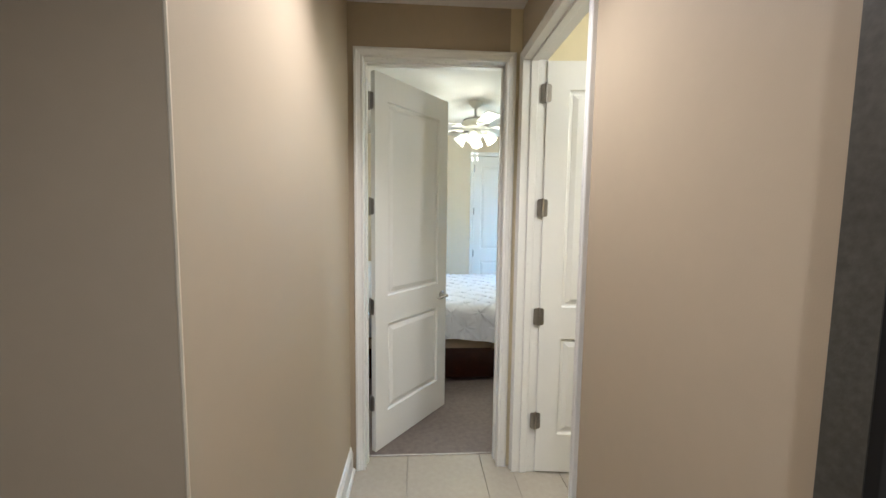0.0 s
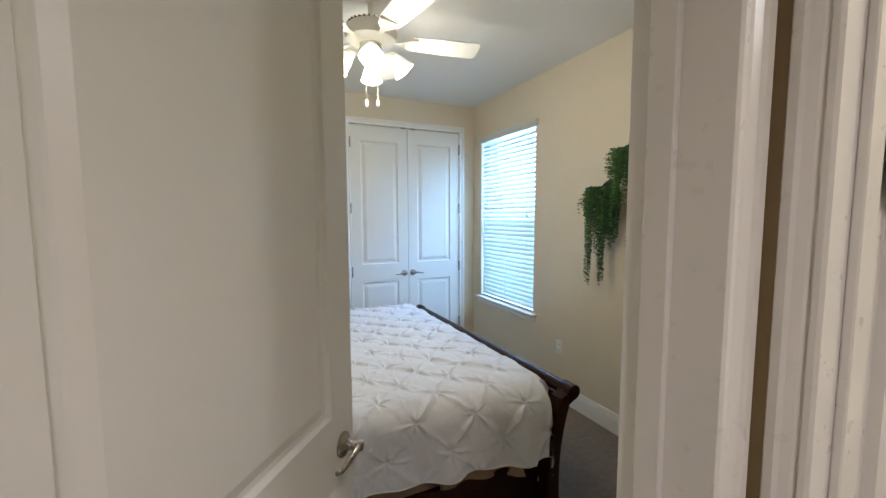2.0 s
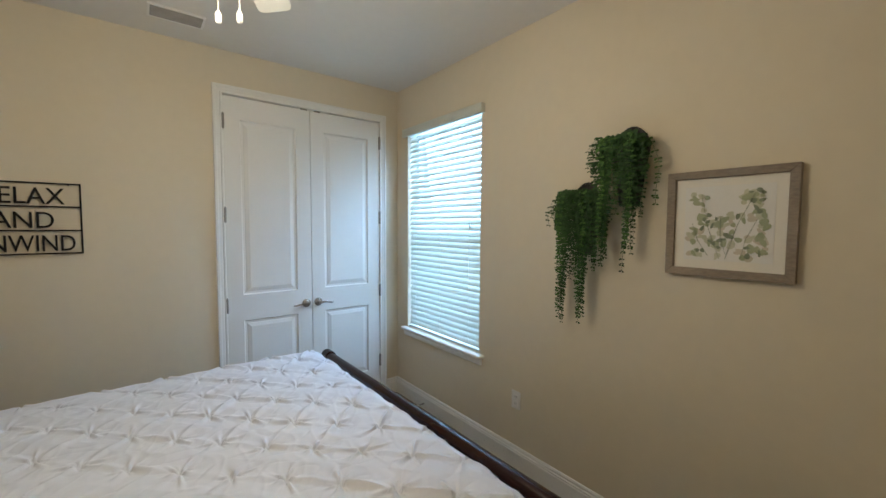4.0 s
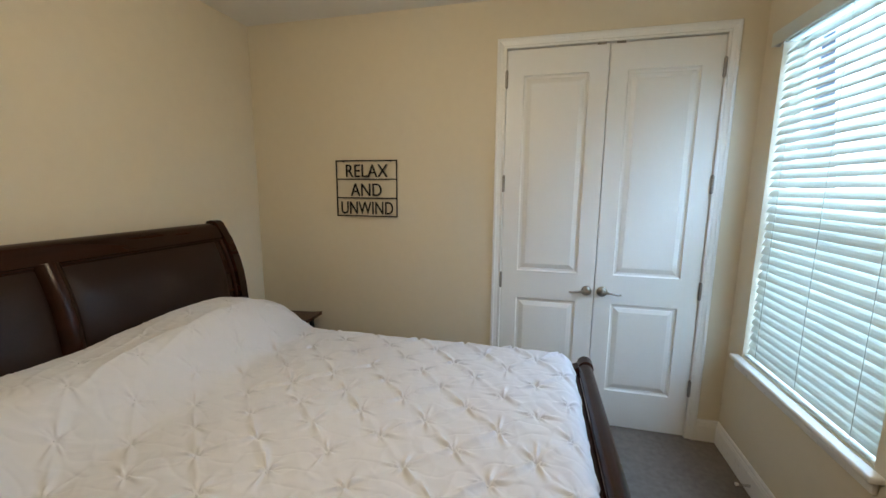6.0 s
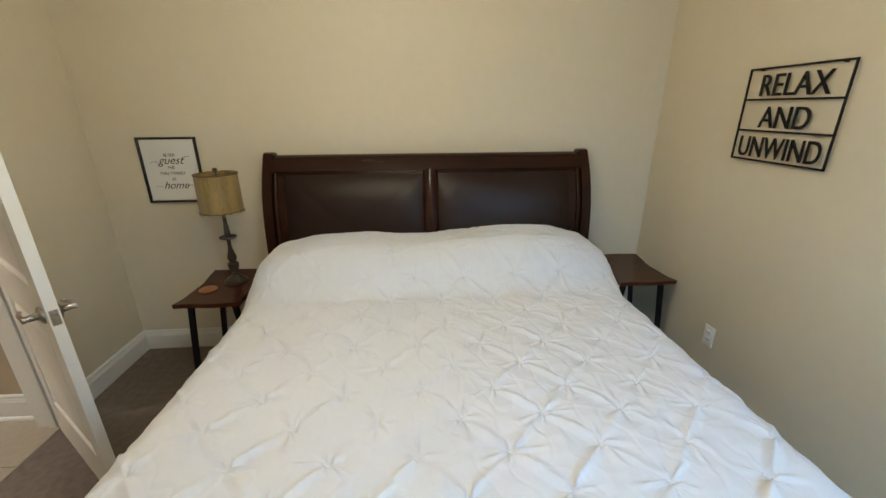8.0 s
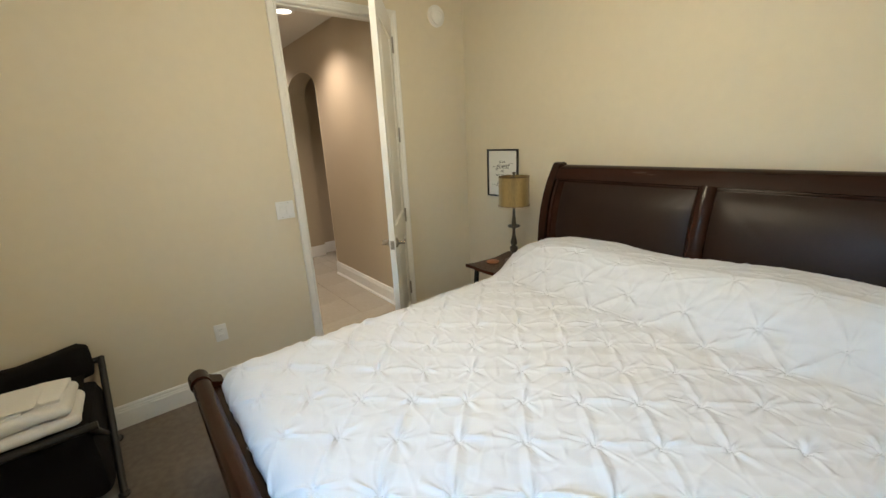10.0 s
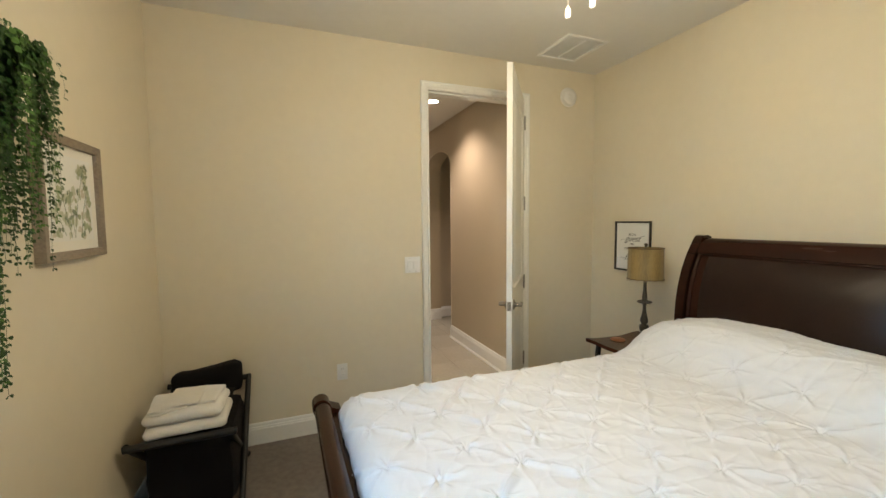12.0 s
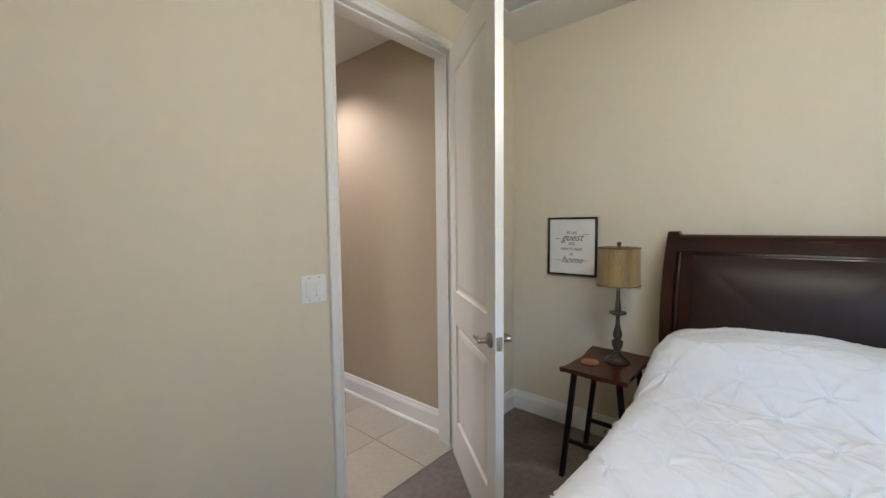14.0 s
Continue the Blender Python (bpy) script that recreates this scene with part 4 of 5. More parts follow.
for inner in (0, 0.0022):
    rr = [[bm.verts.new(((r - inner + 0.0007 * (k % 2)) * math.cos(2 * math.pi * k / N), (r - inner + 0.0007 * (k % 2)) * math.sin(2 * math.pi * k / N), z)) for k in range(N)] for r, z in prof]
    for k in range(N):
        bm.faces.new((rr[0][k], rr[0][(k + 1) % N], rr[1][(k + 1) % N], rr[1][k]))
    if inner == 0:
        keep = rr
for lvl in (0, 1):
    for k in range(N):
        bm.faces.new((keep[lvl][k], keep[lvl][(k + 1) % N], rr[lvl][(k + 1) % N], rr[lvl][k]))
part("shade", bm, M["shade"], lp, "gold woven drum shade")
for z, r in ((0.434, 0.1122), (0.639, 0.1085)):
    bm = bmesh.new()
    pts = [(r * math.cos(2 * math.pi * k / 40), r * math.sin(2 * math.pi * k / 40), z + (0.003 * math.sin(k * 2.2) if z < 0.5 else 0)) for k in range(41)]
    tube(bm, pts, 0.0028, 6)
    part("braid", bm, M["shadetrim"], lp)
bm = bmesh.new()
for k in range(110):
    a = 2 * math.pi * k / 110
    ln = 0.012 + 0.004 * math.sin(k * 1.7)
    tube(bm, [(0.112 * math.cos(a), 0.112 * math.sin(a), 0.433), (0.112 * math.cos(a), 0.112 * math.sin(a), 0.433 - ln)], 0.0011, 4)
tagged(part("fringe", bm, M["fringe"], lp), kind="stuff")
for k in range(3):
    bm = bmesh.new()
    a = 2 * math.pi * k / 3
    tube(bm, [(0, 0, 0.634), (0.107 * math.cos(a), 0.107 * math.sin(a), 0.634)], 0.0016, 5)
    part("spider", bm, M["bronze"], lp)
bm = bmesh.new()
lathe(bm, [(0.004, 0.425), (0.004, 0.645), (0.012, 0.647), (0.006, 0.652), (0.013, 0.660), (0.012, 0.668), (0.003, 0.672)], seg=14)
part("finial", bm, M["bronze"], lp)

c = thing("coaster", -0.204, 2.338, 0.637, 0, "round orange-brown wooden coaster on the nightstand", "coaster")
bm = bmesh.new()
lathe(bm, [(0.046, 0.0), (0.048, 0.003), (0.048, 0.006), (0.045, 0.008)], seg=32)
part("disc", bm, M["cork"], c)

# ---- framed verse ----
g = thing("framed_print", WX, 2.052, 1.256, 0, "black-framed white print with a lettered verse", "picture")
FW, FH = 0.170, 0.197


def frame_bars(parent, hw_, hh, w, depth, mat, axis, out, label=""):
    """Four mitred bars of a frame; axis: the wall's normal."""
    for k in range(4):
        bm = bmesh.new()
        c = [(-hw_, -hh), (hw_, -hh), (hw_, hh), (-hw_, hh)]
        i = [(-hw_ + w, -hh + w), (hw_ - w, -hh + w), (hw_ - w, hh - w), (-hw_ + w, hh - w)]
        a, b = k, (k + 1) % 4
        quad = [c[a], c[b], i[b], i[a]]
        lo = [bm.verts.new((out * 0.002, u, v)) for u, v in quad]
        hi = [bm.verts.new((out * (depth - (0.004 if n_q > 1 else 0)), u, v)) for n_q, (u, v) in enumerate(quad)]
        bm.faces.new(lo)
        bm.faces.new(hi[::-1])
        for q in range(4):
            bm.faces.new((lo[q], hi[q], hi[(q + 1) % 4], lo[(q + 1) % 4]))
        bmesh.ops.bevel(bm, geom=[e for e in bm.edges], offset=0.0012, segments=1, affect="EDGES")
        part("frame", bm, mat, parent, label)


frame_bars(g, FW, FH, 0.013, 0.022, M["frameblack"], "x", 1)
bm = bmesh.new()
box(bm, 0.003, 0.010, -FW + 0.011, FW - 0.011, -FH + 0.011, FH - 0.011)
part("sheet", bm, M["paper"], g, "white printed sheet")
tm = Matrix.Rotation(radians(90), 4, "Z") @ Matrix.Rotation(radians(90), 4, "X")


def verse(words, size, z, sh=0.0, sq=0.75):
    lettering("lettering", words, size, Matrix.Translation((0.0112, 0, z)) @ tm, M["ink"], g, 0.0003, sh, sq)


verse("BE OUR", 0.026, 0.092)
verse("guest", 0.068, 0.060, 0.5, 1.0)
verse("AND", 0.026, 0.018)
verse("MAKE YOURSELF", 0.026, -0.018)
verse("AT", 0.026, -0.054)
verse("home", 0.064, -0.092, 0.5, 1.0)
for pts in (((-0.115, 0.048), (-0.095, 0.055), (-0.075, 0.050)), ((0.070, 0.074), (0.09, 0.082), (0.115, 0.082)), ((-0.115, -0.098), (-0.10, -0.092), (-0.075, -0.098)), ((0.072, -0.102), (0.09, -0.09), (0.11, -0.093))):
    bm = bmesh.new()
    tube(bm, [(0.0112, u, v) for u, v in pts], 0.0011, 5)
    part("flourish", bm, M["ink"], g)

# ---- metal wall sign ----
s = thing("wall_sign", 0.286, NY, 1.570, 0, "black metal wire sign with cut-out words in three rows", "sign")
SW, SH_ = 0.229, 0.194
bars = [((-SW, -SH_), (-SW, SH_)), ((SW, -SH_), (SW, SH_)), ((-SW, SH_), (SW, SH_)), ((-SW, -SH_), (SW, -SH_)), ((-SW, 0.066), (SW, 0.066)), ((-SW, -0.066), (SW, -0.066))]
for (a, b), (c_, e) in bars:
    bm = bmesh.new()
    w = 0.0042
    box(bm, min(a, c_) - w, max(a, c_) + w, -0.026, -0.018, min(b, e) - w, max(b, e) + w, 0.0015, 1)
    part("bar", bm, M["black"], s)
for zz, words, sq in ((0.110, "RELAX", 0.86), (-0.022, "AND", 0.86), (-0.150, "UNWIND", 0.74)):
    sm = Matrix.Translation((0.0, -0.022, zz + 0.009)) @ Matrix.Rotation(radians(90), 4, "X")
    lettering("word", words, 0.128, sm, M["black"], s, 0.003, 0, sq, 0.0002)
for u in (-0.18, 0.18):
    bm = bmesh.new()
    tube(bm, [(u, -0.001, SH_ - 0.004), (u, -0.018, SH_ - 0.004)], 0.004, 8)
    part("standoff", bm, M["black"], s)

# ---- botanical picture ----
b_ = thing("botanical_picture", EX, 2.577, 1.557, 0, "weathered grey wood frame with a watercolour of green leaves", "picture")
frame_bars(b_, 0.217, 0.214, 0.030, 0.034, M["greywood"], "x", -1)
bm = bmesh.new()
box(bm, -0.016, -0.003, -0.191, 0.191, -0.188, 0.188)
part("mat_board", bm, M["mat"], b_, "cream mat board")
bm = bmesh.new()
box(bm, -0.0175, -0.0162, -0.150, 0.150, -0.150, 0.150)
part("print_sheet", bm, M["paper"], b_)
rnd = random.Random(11)
for kind, cnt in (("wash4", 16), ("wash2", 44), ("wash1", 44), ("wash3", 26)):
    bm = bmesh.new()
    for k in range(cnt):
        v = rnd.uniform(-0.135, 0.125)
        spread = 0.13 if v < 0.03 else 0.10
        u = rnd.uniform(-spread, spread)
        if v > 0.04:
            u = rnd.choice((-0.085, 0.085)) + rnd.uniform(-0.035, 0.035)
        a, ln, wd_ = rnd.random() * 6.28, rnd.uniform(0.009, 0.021), rnd.uniform(0.006, 0.014)
        if kind == "wash3":
            ln, wd_ = ln * 0.7, wd_ * 0.7
        lay = -0.0176 - 0.0001 * (k % 8) - {"wash4": 0, "wash2": 0.0008, "wash1": 0.0016, "wash3": 0.0024}[kind]
        vs = []
        for q in range(9):
            t_ = 2 * math.pi * q / 9
            r1 = 1 + 0.12 * math.sin(3 * t_ + k)
            p, w_ = ln * r1 * math.cos(t_), wd_ * r1 * math.sin(t_)
            vs.append(bm.verts.new((lay, max(-0.148, min(0.148, u + p * math.cos(a) - w_ * math.sin(a))), max(-0.148, min(0.148, v + p * math.sin(a) + w_ * math.cos(a))))))
        bm.faces.new(vs)
    tagged(part("painted_leaves", bm, M[kind], b_, smooth=False), kind="stuff")
bm = bmesh.new()
for u0, v0, u1, v1 in ((0.0, -0.14, -0.09, 0.12), (0.02, -0.14, 0.09, 0.12), (-0.05, -0.14, -0.10, 0.02), (0.0, -0.12, 0.02, 0.03), (0.06, -0.13, 0.12, 0.0)):
    tube(bm, [(-0.0205, u0, v0), (-0.0205, (u0 + u1) / 2 + 0.01, (v0 + v1) / 2), (-0.0205, u1, v1)], 0.0007, 4)
part("painted_stems", bm, M["wash3"], b_)

# ---- hanging plants in wall baskets ----


def wall_plant(y, ztop, zlow, lean, seed, label):
    rnd = random.Random(seed)
    t = thing("hanging_plant", EX, y, ztop, 0, label, "hanging plant", "trailing plants in wall baskets")
    # half-cone basket with an arched back
    bm = bmesh.new()
    back = [(0.088 * math.cos(a), -0.095 + 0.088 * math.sin(a) ** 1.7) for a in [math.pi * k / 12 for k in range(13)]] + [(-0.08, -0.12), (-0.04, -0.34), (0.04, -0.34), (0.08, -0.12)]
    prism(bm, back, -0.006, -0.002, "x")
    part("back_plate", bm, M["wicker"], t)
    bm = bmesh.new()
    rings = []
    for k in range(8):
        z = -0.11 - 0.26 * k / 7
        r = 0.086 - 0.040 * k / 7
        rings.append([bm.verts.new((-0.008 - 0.9 * r * math.sin(math.pi * q / 12), r * math.cos(math.pi * q / 12), z)) for q in range(13)])
    for a, b in zip(rings, rings[1:]):
        for q in range(12):
            bm.faces.new((a[q], a[q + 1], b[q + 1], b[q]))
    bm.faces.new(rings[-1])
    bm.faces.new(rings[0][::-1])
    part("basket", bm, M["wicker"], t, "black woven pocket basket")
    bm = bmesh.new()
    for k in range(9):
        a = math.pi * k / 8
        tube(bm, [(-0.010, 0, -0.10), (-0.012, 0.086 * math.cos(a), -0.095 + 0.086 * math.sin(a) ** 1.7)], 0.0028, 5)
    tube(bm, [(-0.010, 0.088 * math.cos(math.pi * k / 14), -0.095 + 0.090 * math.sin(math.pi * k / 14) ** 1.7) for k in range(15)], 0.006, 6)
    part("basket_rim", bm, M["wicker"], t)
    span = ztop - zlow
    leaf_pts = ((0, 0, 0), (0.45, 0.42, 0.05), (0.8, 0.38, 0.02), (1.0, 0, -0.08), (0.8, -0.38, 0.02), (0.45, -0.42, 0.05))
    for k in range(98):
        u = rnd.uniform(-1, 1)
        a = rnd.random()
        y0, x0 = 0.080 * u, -0.022 - 0.066 * math.sqrt(1 - u * u) - 0.018 * a
        if k < 30 or k > 84:
            ln = rnd.uniform(0.25, 0.62) * span
        elif k < 40:
            u = rnd.choice((-0.35, 0.72)) + rnd.uniform(-0.28, 0.28)
            y0 = 0.085 * u
            ln = rnd.uniform(0.62, 0.80) * span
        elif k < 52:
            u = rnd.choice((-0.35, 0.78)) + rnd.uniform(-0.14, 0.14)
            y0 = 0.085 * u
            ln = rnd.uniform(0.78, 0.95) * span
        else:
            ln = rnd.uniform(0.07, 0.19)
            u = rnd.choice((-1, 1, 1)) * rnd.uniform(0.3, 1.1)
            y0 = 0.06 * u
        out_y = y0 + (0.082 if k >= 52 else 0.014) * u + lean * 0.02
        pts = []
        n = max(5, int(ln / 0.021))
        top_z = -0.105 + rnd.uniform(-0.015, 0.030)
        for i in range(n + 1):
            q = i / n
            arc = min(1.0, q * ln / 0.10)
            q = min(1.0, max(0.0, (i + (rnd.uniform(-0.4, 0.4) if 0 < i < n else 0)) / n))
            pts.append(Vector((x0 - 0.022 * math.sin(arc * 1.57) * (0.5 + a), y0 + (out_y - y0) * arc + 0.006 * math.sin(q * 9 + k) + 0.0,
                               top_z + 0.035 * math.sin(arc * 3.0) - max(0, q * ln - 0.045))))
        vs, fs = [], []
        for i in range(1, n + 1):
            p, p0 = pts[i], pts[i - 1]
            d = (p - p0).normalized() if (p - p0).length > 1e-6 else Vector((0, 0, -1))
            # stem piece
            s_ = 0.0009
            n0 = len(vs)
            vs += [tuple(p0 + Vector((0, s_, 0))), tuple(p0 - Vector((0, s_, 0))), tuple(p - Vector((0, s_, 0))), tuple(p + Vector((0, s_, 0)))]
            fs.append((n0, n0 + 1, n0 + 2, n0 + 3))
            for sd in (-1, 1):
                big = (1.35 if i < n * 0.25 else 1.0) * (1.0 - 0.35 * (i / n))
                size = rnd.uniform(0.016, 0.025) * big
                yaw = rnd.uniform(-0.7, 0.7)
                m = Matrix.Translation(p) @ Matrix.Rotation(yaw, 4, "Z") @ Matrix.Rotation(rnd.uniform(-0.5, 0.2), 4, "Y") @ Matrix.Rotation(sd * radians(90) + rnd.uniform(-0.35, 0.35) - sd * 0.35, 4, "X") @ Matrix.Rotation(radians(-90), 4, "Y")
                # leaf lies in a near-vertical plane, pointing sideways and a little down
                side_dir = Vector((rnd.uniform(-0.5, 0.1), sd, -0.35 + rnd.uniform(-0.3, 0.3))).normalized()
                nrm = Vector((-1, rnd.uniform(-0.5, 0.5), rnd.uniform(-0.2, 0.7))).normalized()
                wdir = nrm.cross(side_dir).normalized()
                n0 = len(vs)
                for lx, ly, lz in leaf_pts:
                    vs.append(tuple(p + side_dir * lx * size + wdir * ly * size * 0.70 + nrm * lz * size))
                fs.append(tuple(range(n0, n0 + 6)))
        vs = [(min(v[0], -0.002), v[1], v[2]) for v in vs]
        me = bpy.data.meshes.new("vine")
        me.from_pydata(vs, [], fs)
        me.materials.append(M["leaf"] if rnd.random() < 0.82 else M["leaf2"])
        o = new("vine", me)
        o.parent = t
    # broad leaves over the rim
    for k in range(80):
        bm = bmesh.new()
        u = rnd.uniform(-1, 1) if k < 46 else rnd.choice((-1, 1, 1)) * rnd.uniform(0.85, 1.12)
        hgt = rnd.uniform(-0.050, 0.035)
        if k >= 46:
            hgt = rnd.uniform(-0.15, 0.03)
        c0 = Vector((-0.02 - 0.09 * rnd.random() * (1 - max(0, hgt) * 9), 0.085 * u * (1 - max(0, hgt) * 7), -0.095 + hgt))
        sdir = Vector((-0.5 * rnd.random(), u + rnd.uniform(-0.5, 0.5), rnd.uniform(-0.5, 0.4))).normalized()
        nrm = Vector((-1, rnd.uniform(-0.4, 0.4), rnd.uniform(0, 0.9))).normalized()
        wdir = nrm.cross(sdir).normalized()
        size = rnd.uniform(0.020, 0.034)
        bm.faces.new([bm.verts.new(c0 + sdir * lx * size + wdir * ly * size + nrm * lz * size) for lx, ly, lz in leaf_pts])
        part("leaf", bm, M["leaf2"] if rnd.random() < 0.6 else M["leaf"], t, smooth=False)


wall_plant(2.972, 2.010, 1.360, 0.2, 4, "dark green trailing plant in the higher black woven basket")
wall_plant(3.195, 1.770, 1.060, 0.3, 9, "green trailing plant with long vines in the lower black basket")

# ---- ceiling fan ----
fx, fy = FAN
cfn = thing("ceiling_fan", fx, fy, HZ, 0, "antique-white five-blade ceiling fan with lit glass shades", "ceiling fan")
bm = bmesh.new()
lathe(bm, [(0.070, 0.0), (0.070, -0.012), (0.060, -0.030), (0.040, -0.055), (0.022, -0.066), (0.015, -0.07)], seg=28)
part("canopy", bm, M["fan"], cfn)
bm = bmesh.new()
lathe(bm, [(0.013, -0.06), (0.013, -0.165)], seg=14)
part("downrod", bm, M["fan"], cfn)
bm = bmesh.new()
lathe(bm, [(0.030, -0.150), (0.060, -0.160), (0.105, -0.180), (0.135, -0.205), (0.142, -0.235), (0.130, -0.262), (0.090, -0.275), (0.060, -0.280)], seg=40)
part("motor_housing", bm, M["fan"], cfn)
# dark blocks take the place of shade in the motor's vents
for k in range(30):
    bm = bmesh.new()
    a = 2 * math.pi * k / 30
    box(bm, 0.104, 0.126, -0.0035, 0.0035, -0.196, -0.188, m=Matrix.Rotation(a, 4, "Z") @ Matrix.Translation((0, 0, 0.004)))
    part("vent_slot", bm, M["slot"], cfn)
for k in range(5):
    m = Matrix.Rotation(radians(-9.5 + 72 * k), 4, "Z")
    bm = bmesh.new()
    pts = [(0.085, -0.016), (0.15, -0.013), (0.18, -0.030), (0.215, -0.056), (0.25, -0.062), (0.25, 0.062), (0.215, 0.056), (0.18, 0.030), (0.15, 0.013), (0.085, 0.016)]
    vs = prism(bm, pts, -0.266, -0.259, "z")
    for u in (-0.022, 0.0, 0.022):
        vs += box(bm, 0.19, 0.245, u - 0.004, u + 0.004, -0.272, -0.265, 0.002, 1)
    for v in {v for v in bm.verts}:
        v.co = m @ v.co
    arm = part("blade_iron", bm, M["fan"], cfn)
    bm = bmesh.new()
    tip = [(0.22, -0.056), (0.40, -0.066), (0.575, -0.068), (0.597, -0.060), (0.605, -0.040), (0.605, 0.040), (0.597, 0.060), (0.575, 0.068), (0.40, 0.066), (0.22, 0.056)]
    prism(bm, tip, -0.0030, 0.0030, "z")
    mm = m @ Matrix.Translation((0, 0, -0.254)) @ Matrix.Rotation(radians(-12), 4, "X")
    for v in bm.verts:
        v.co = mm @ v.co
    part("blade", bm, M["fan"], cfn, "antique-white fan blade")
bm = bmesh.new()
lathe(bm, [(0.060, -0.278), (0.055, -0.300), (0.066, -0.315), (0.070, -0.345), (0.055, -0.372), (0.025, -0.388), (0.010, -0.398), (0.004, -0.410)], seg=28)
part("light_kit", bm, M["fan"], cfn)
for a in (-105, -15, 75, 165):
    m = Matrix.Rotation(radians(a), 4, "Z")
    bm = bmesh.new()
    tube(bm, [m @ Vector(p) for p in ((0.055, 0, -0.335), (0.085, 0, -0.325), (0.110, 0, -0.331))], 0.010, 8)
    tilt = m @ Matrix.Translation((0.104, 0, -0.328)) @ Matrix.Rotation(radians(-42), 4, "Y")
    lathe(bm, [(0.020, 0.008), (0.030, -0.006), (0.032, -0.020)], seg=14, m=tilt)
    part("light_arm", bm, M["fan"], cfn)
    bm = bmesh.new()
    rings = []
    for rr_, z in ((0.024, -0.014), (0.034, -0.028), (0.041, -0.055), (0.046, -0.082), (0.058, -0.112)):
        ring = []
        for q in range(24):
            t_ = 2 * math.pi * q / 24
            f = 1 + 0.10 * (rr_ > 0.04) * abs(math.cos(2 * t_)) ** 3
            ring.append(bm.verts.new(tilt @ Vector((rr_ * f * math.cos(t_), rr_ * f * math.sin(t_), z - 0.006 * abs(math.cos(2 * t_)) * (rr_ > 0.06)))))
        rings.append(ring)
    for p, q in zip(rings, rings[1:]):
        for k in range(24):
            bm.faces.new((p[k], p[(k + 1) % 24], q[(k + 1) % 24], q[k]))
    part("glass_shade", bm, M["lampglass"], cfn, "lit frosted glass shade")
    bm = bmesh.new()
    lathe(bm, [(0.010, -0.02), (0.020, -0.045), (0.026, -0.075), (0.020, -0.098), (0.006, -0.106)], seg=14, m=tilt)
    part("bulb", bm, M["globe"], cfn)
for px_, py_, zl in ((-0.02, 0.03, -0.565), (0.025, -0.03, -0.575)):
    bm = bmesh.new()
    tube(bm, [(px_, py_, -0.385), (px_, py_, zl)], 0.0013, 6)
    part("pull_chain", bm, M["fan"], cfn)
    bm = bmesh.new()
    lathe(bm, [(0.003, zl + 0.004), (0.008, zl - 0.004), (0.0085, zl - 0.026), (0.004, zl - 0.032)], px_, py_, 12)
    part("pull_knob", bm, M["plastic"], cfn)

# ---- ceiling grilles, detector, outlets, switch ----
v = thing("supply_vent", 0.983, 4.782, HZ, 0, "white ceiling supply vent with dark louvres", "vent")
bm = bmesh.new()
for a in ((-0.136, 0.136, -0.080, -0.068), (-0.136, 0.136, 0.068, 0.080), (-0.136, -0.124, -0.068, 0.068), (0.124, 0.136, -0.068, 0.068)):
    box(bm, *a, -0.008, 0.0, 0.002, 1)
part("vent_frame", bm, M["plastic"], v)
# dark sheet behind the louvres stands for the duct's shade
bm = bmesh.new()
box(bm, -0.124, 0.124, -0.068, 0.068, -0.0016, -0.0004)
part("backing", bm, M["slot"], v)
for k in range(6):
    bm = bmesh.new()
    y = -0.057 + 0.0228 * k
    prism(bm, [(y - 0.005, -0.002), (y + 0.001, -0.010), (y + 0.0025, -0.009), (y - 0.0035, -0.001)], -0.124, 0.124, "x")
    part("louvre", bm, M["hinge"], v)
v = thing("return_grille", -0.083, 1.962, HZ, 0, "white ceiling return grille with fine slats", "vent")
bm = bmesh.new()
for a in ((-0.175, 0.175, -0.185, -0.160), (-0.175, 0.175, 0.160, 0.185), (-0.175, -0.150, -0.160, 0.160), (0.150, 0.175, -0.160, 0.160), (-0.004, 0.004, -0.16, 0.16)):
    box(bm, *a, -0.011, 0.0, 0.003, 1)
part("vent_frame", bm, M["plastic"], v)
bm = bmesh.new()
box(bm, -0.15, 0.15, -0.16, 0.16, -0.0016, -0.0004)
part("backing", bm, M["ceil"], v)
for k in range(20):
    bm = bmesh.new()
    y = -0.150 + 0.0158 * k
    prism(bm, [(y - 0.005, -0.002), (y + 0.003, -0.009), (y + 0.0045, -0.008), (y - 0.0035, -0.001)], -0.15, 0.15, "x")
    part("slat", bm, M["plastic"], v)
v = thing("smoke_detector", -0.345, SY, 2.502, 0, "white round smoke detector on the wall", "smoke detector")
m = pose(0, 0, 0, -90)
bm = bmesh.new()
lathe(bm, [(0.080, 0.0), (0.080, 0.010), (0.072, 0.014)], seg=36, m=m)
part("mount", bm, M["plastic"], v)
bm = bmesh.new()
lathe(bm, [(0.064, 0.012), (0.066, 0.030), (0.056, 0.040), (0.030, 0.043), (0.028, 0.040), (0.004, 0.040)], seg=36, m=m)
part("cover", bm, M["plastic"], v)
bm = bmesh.new()
lathe(bm, [(0.012, 0.040), (0.012, 0.046), (0.008, 0.048)], 0.02, 0.0, 16, m=m)
part("test_button", bm, M["plastic"], v)


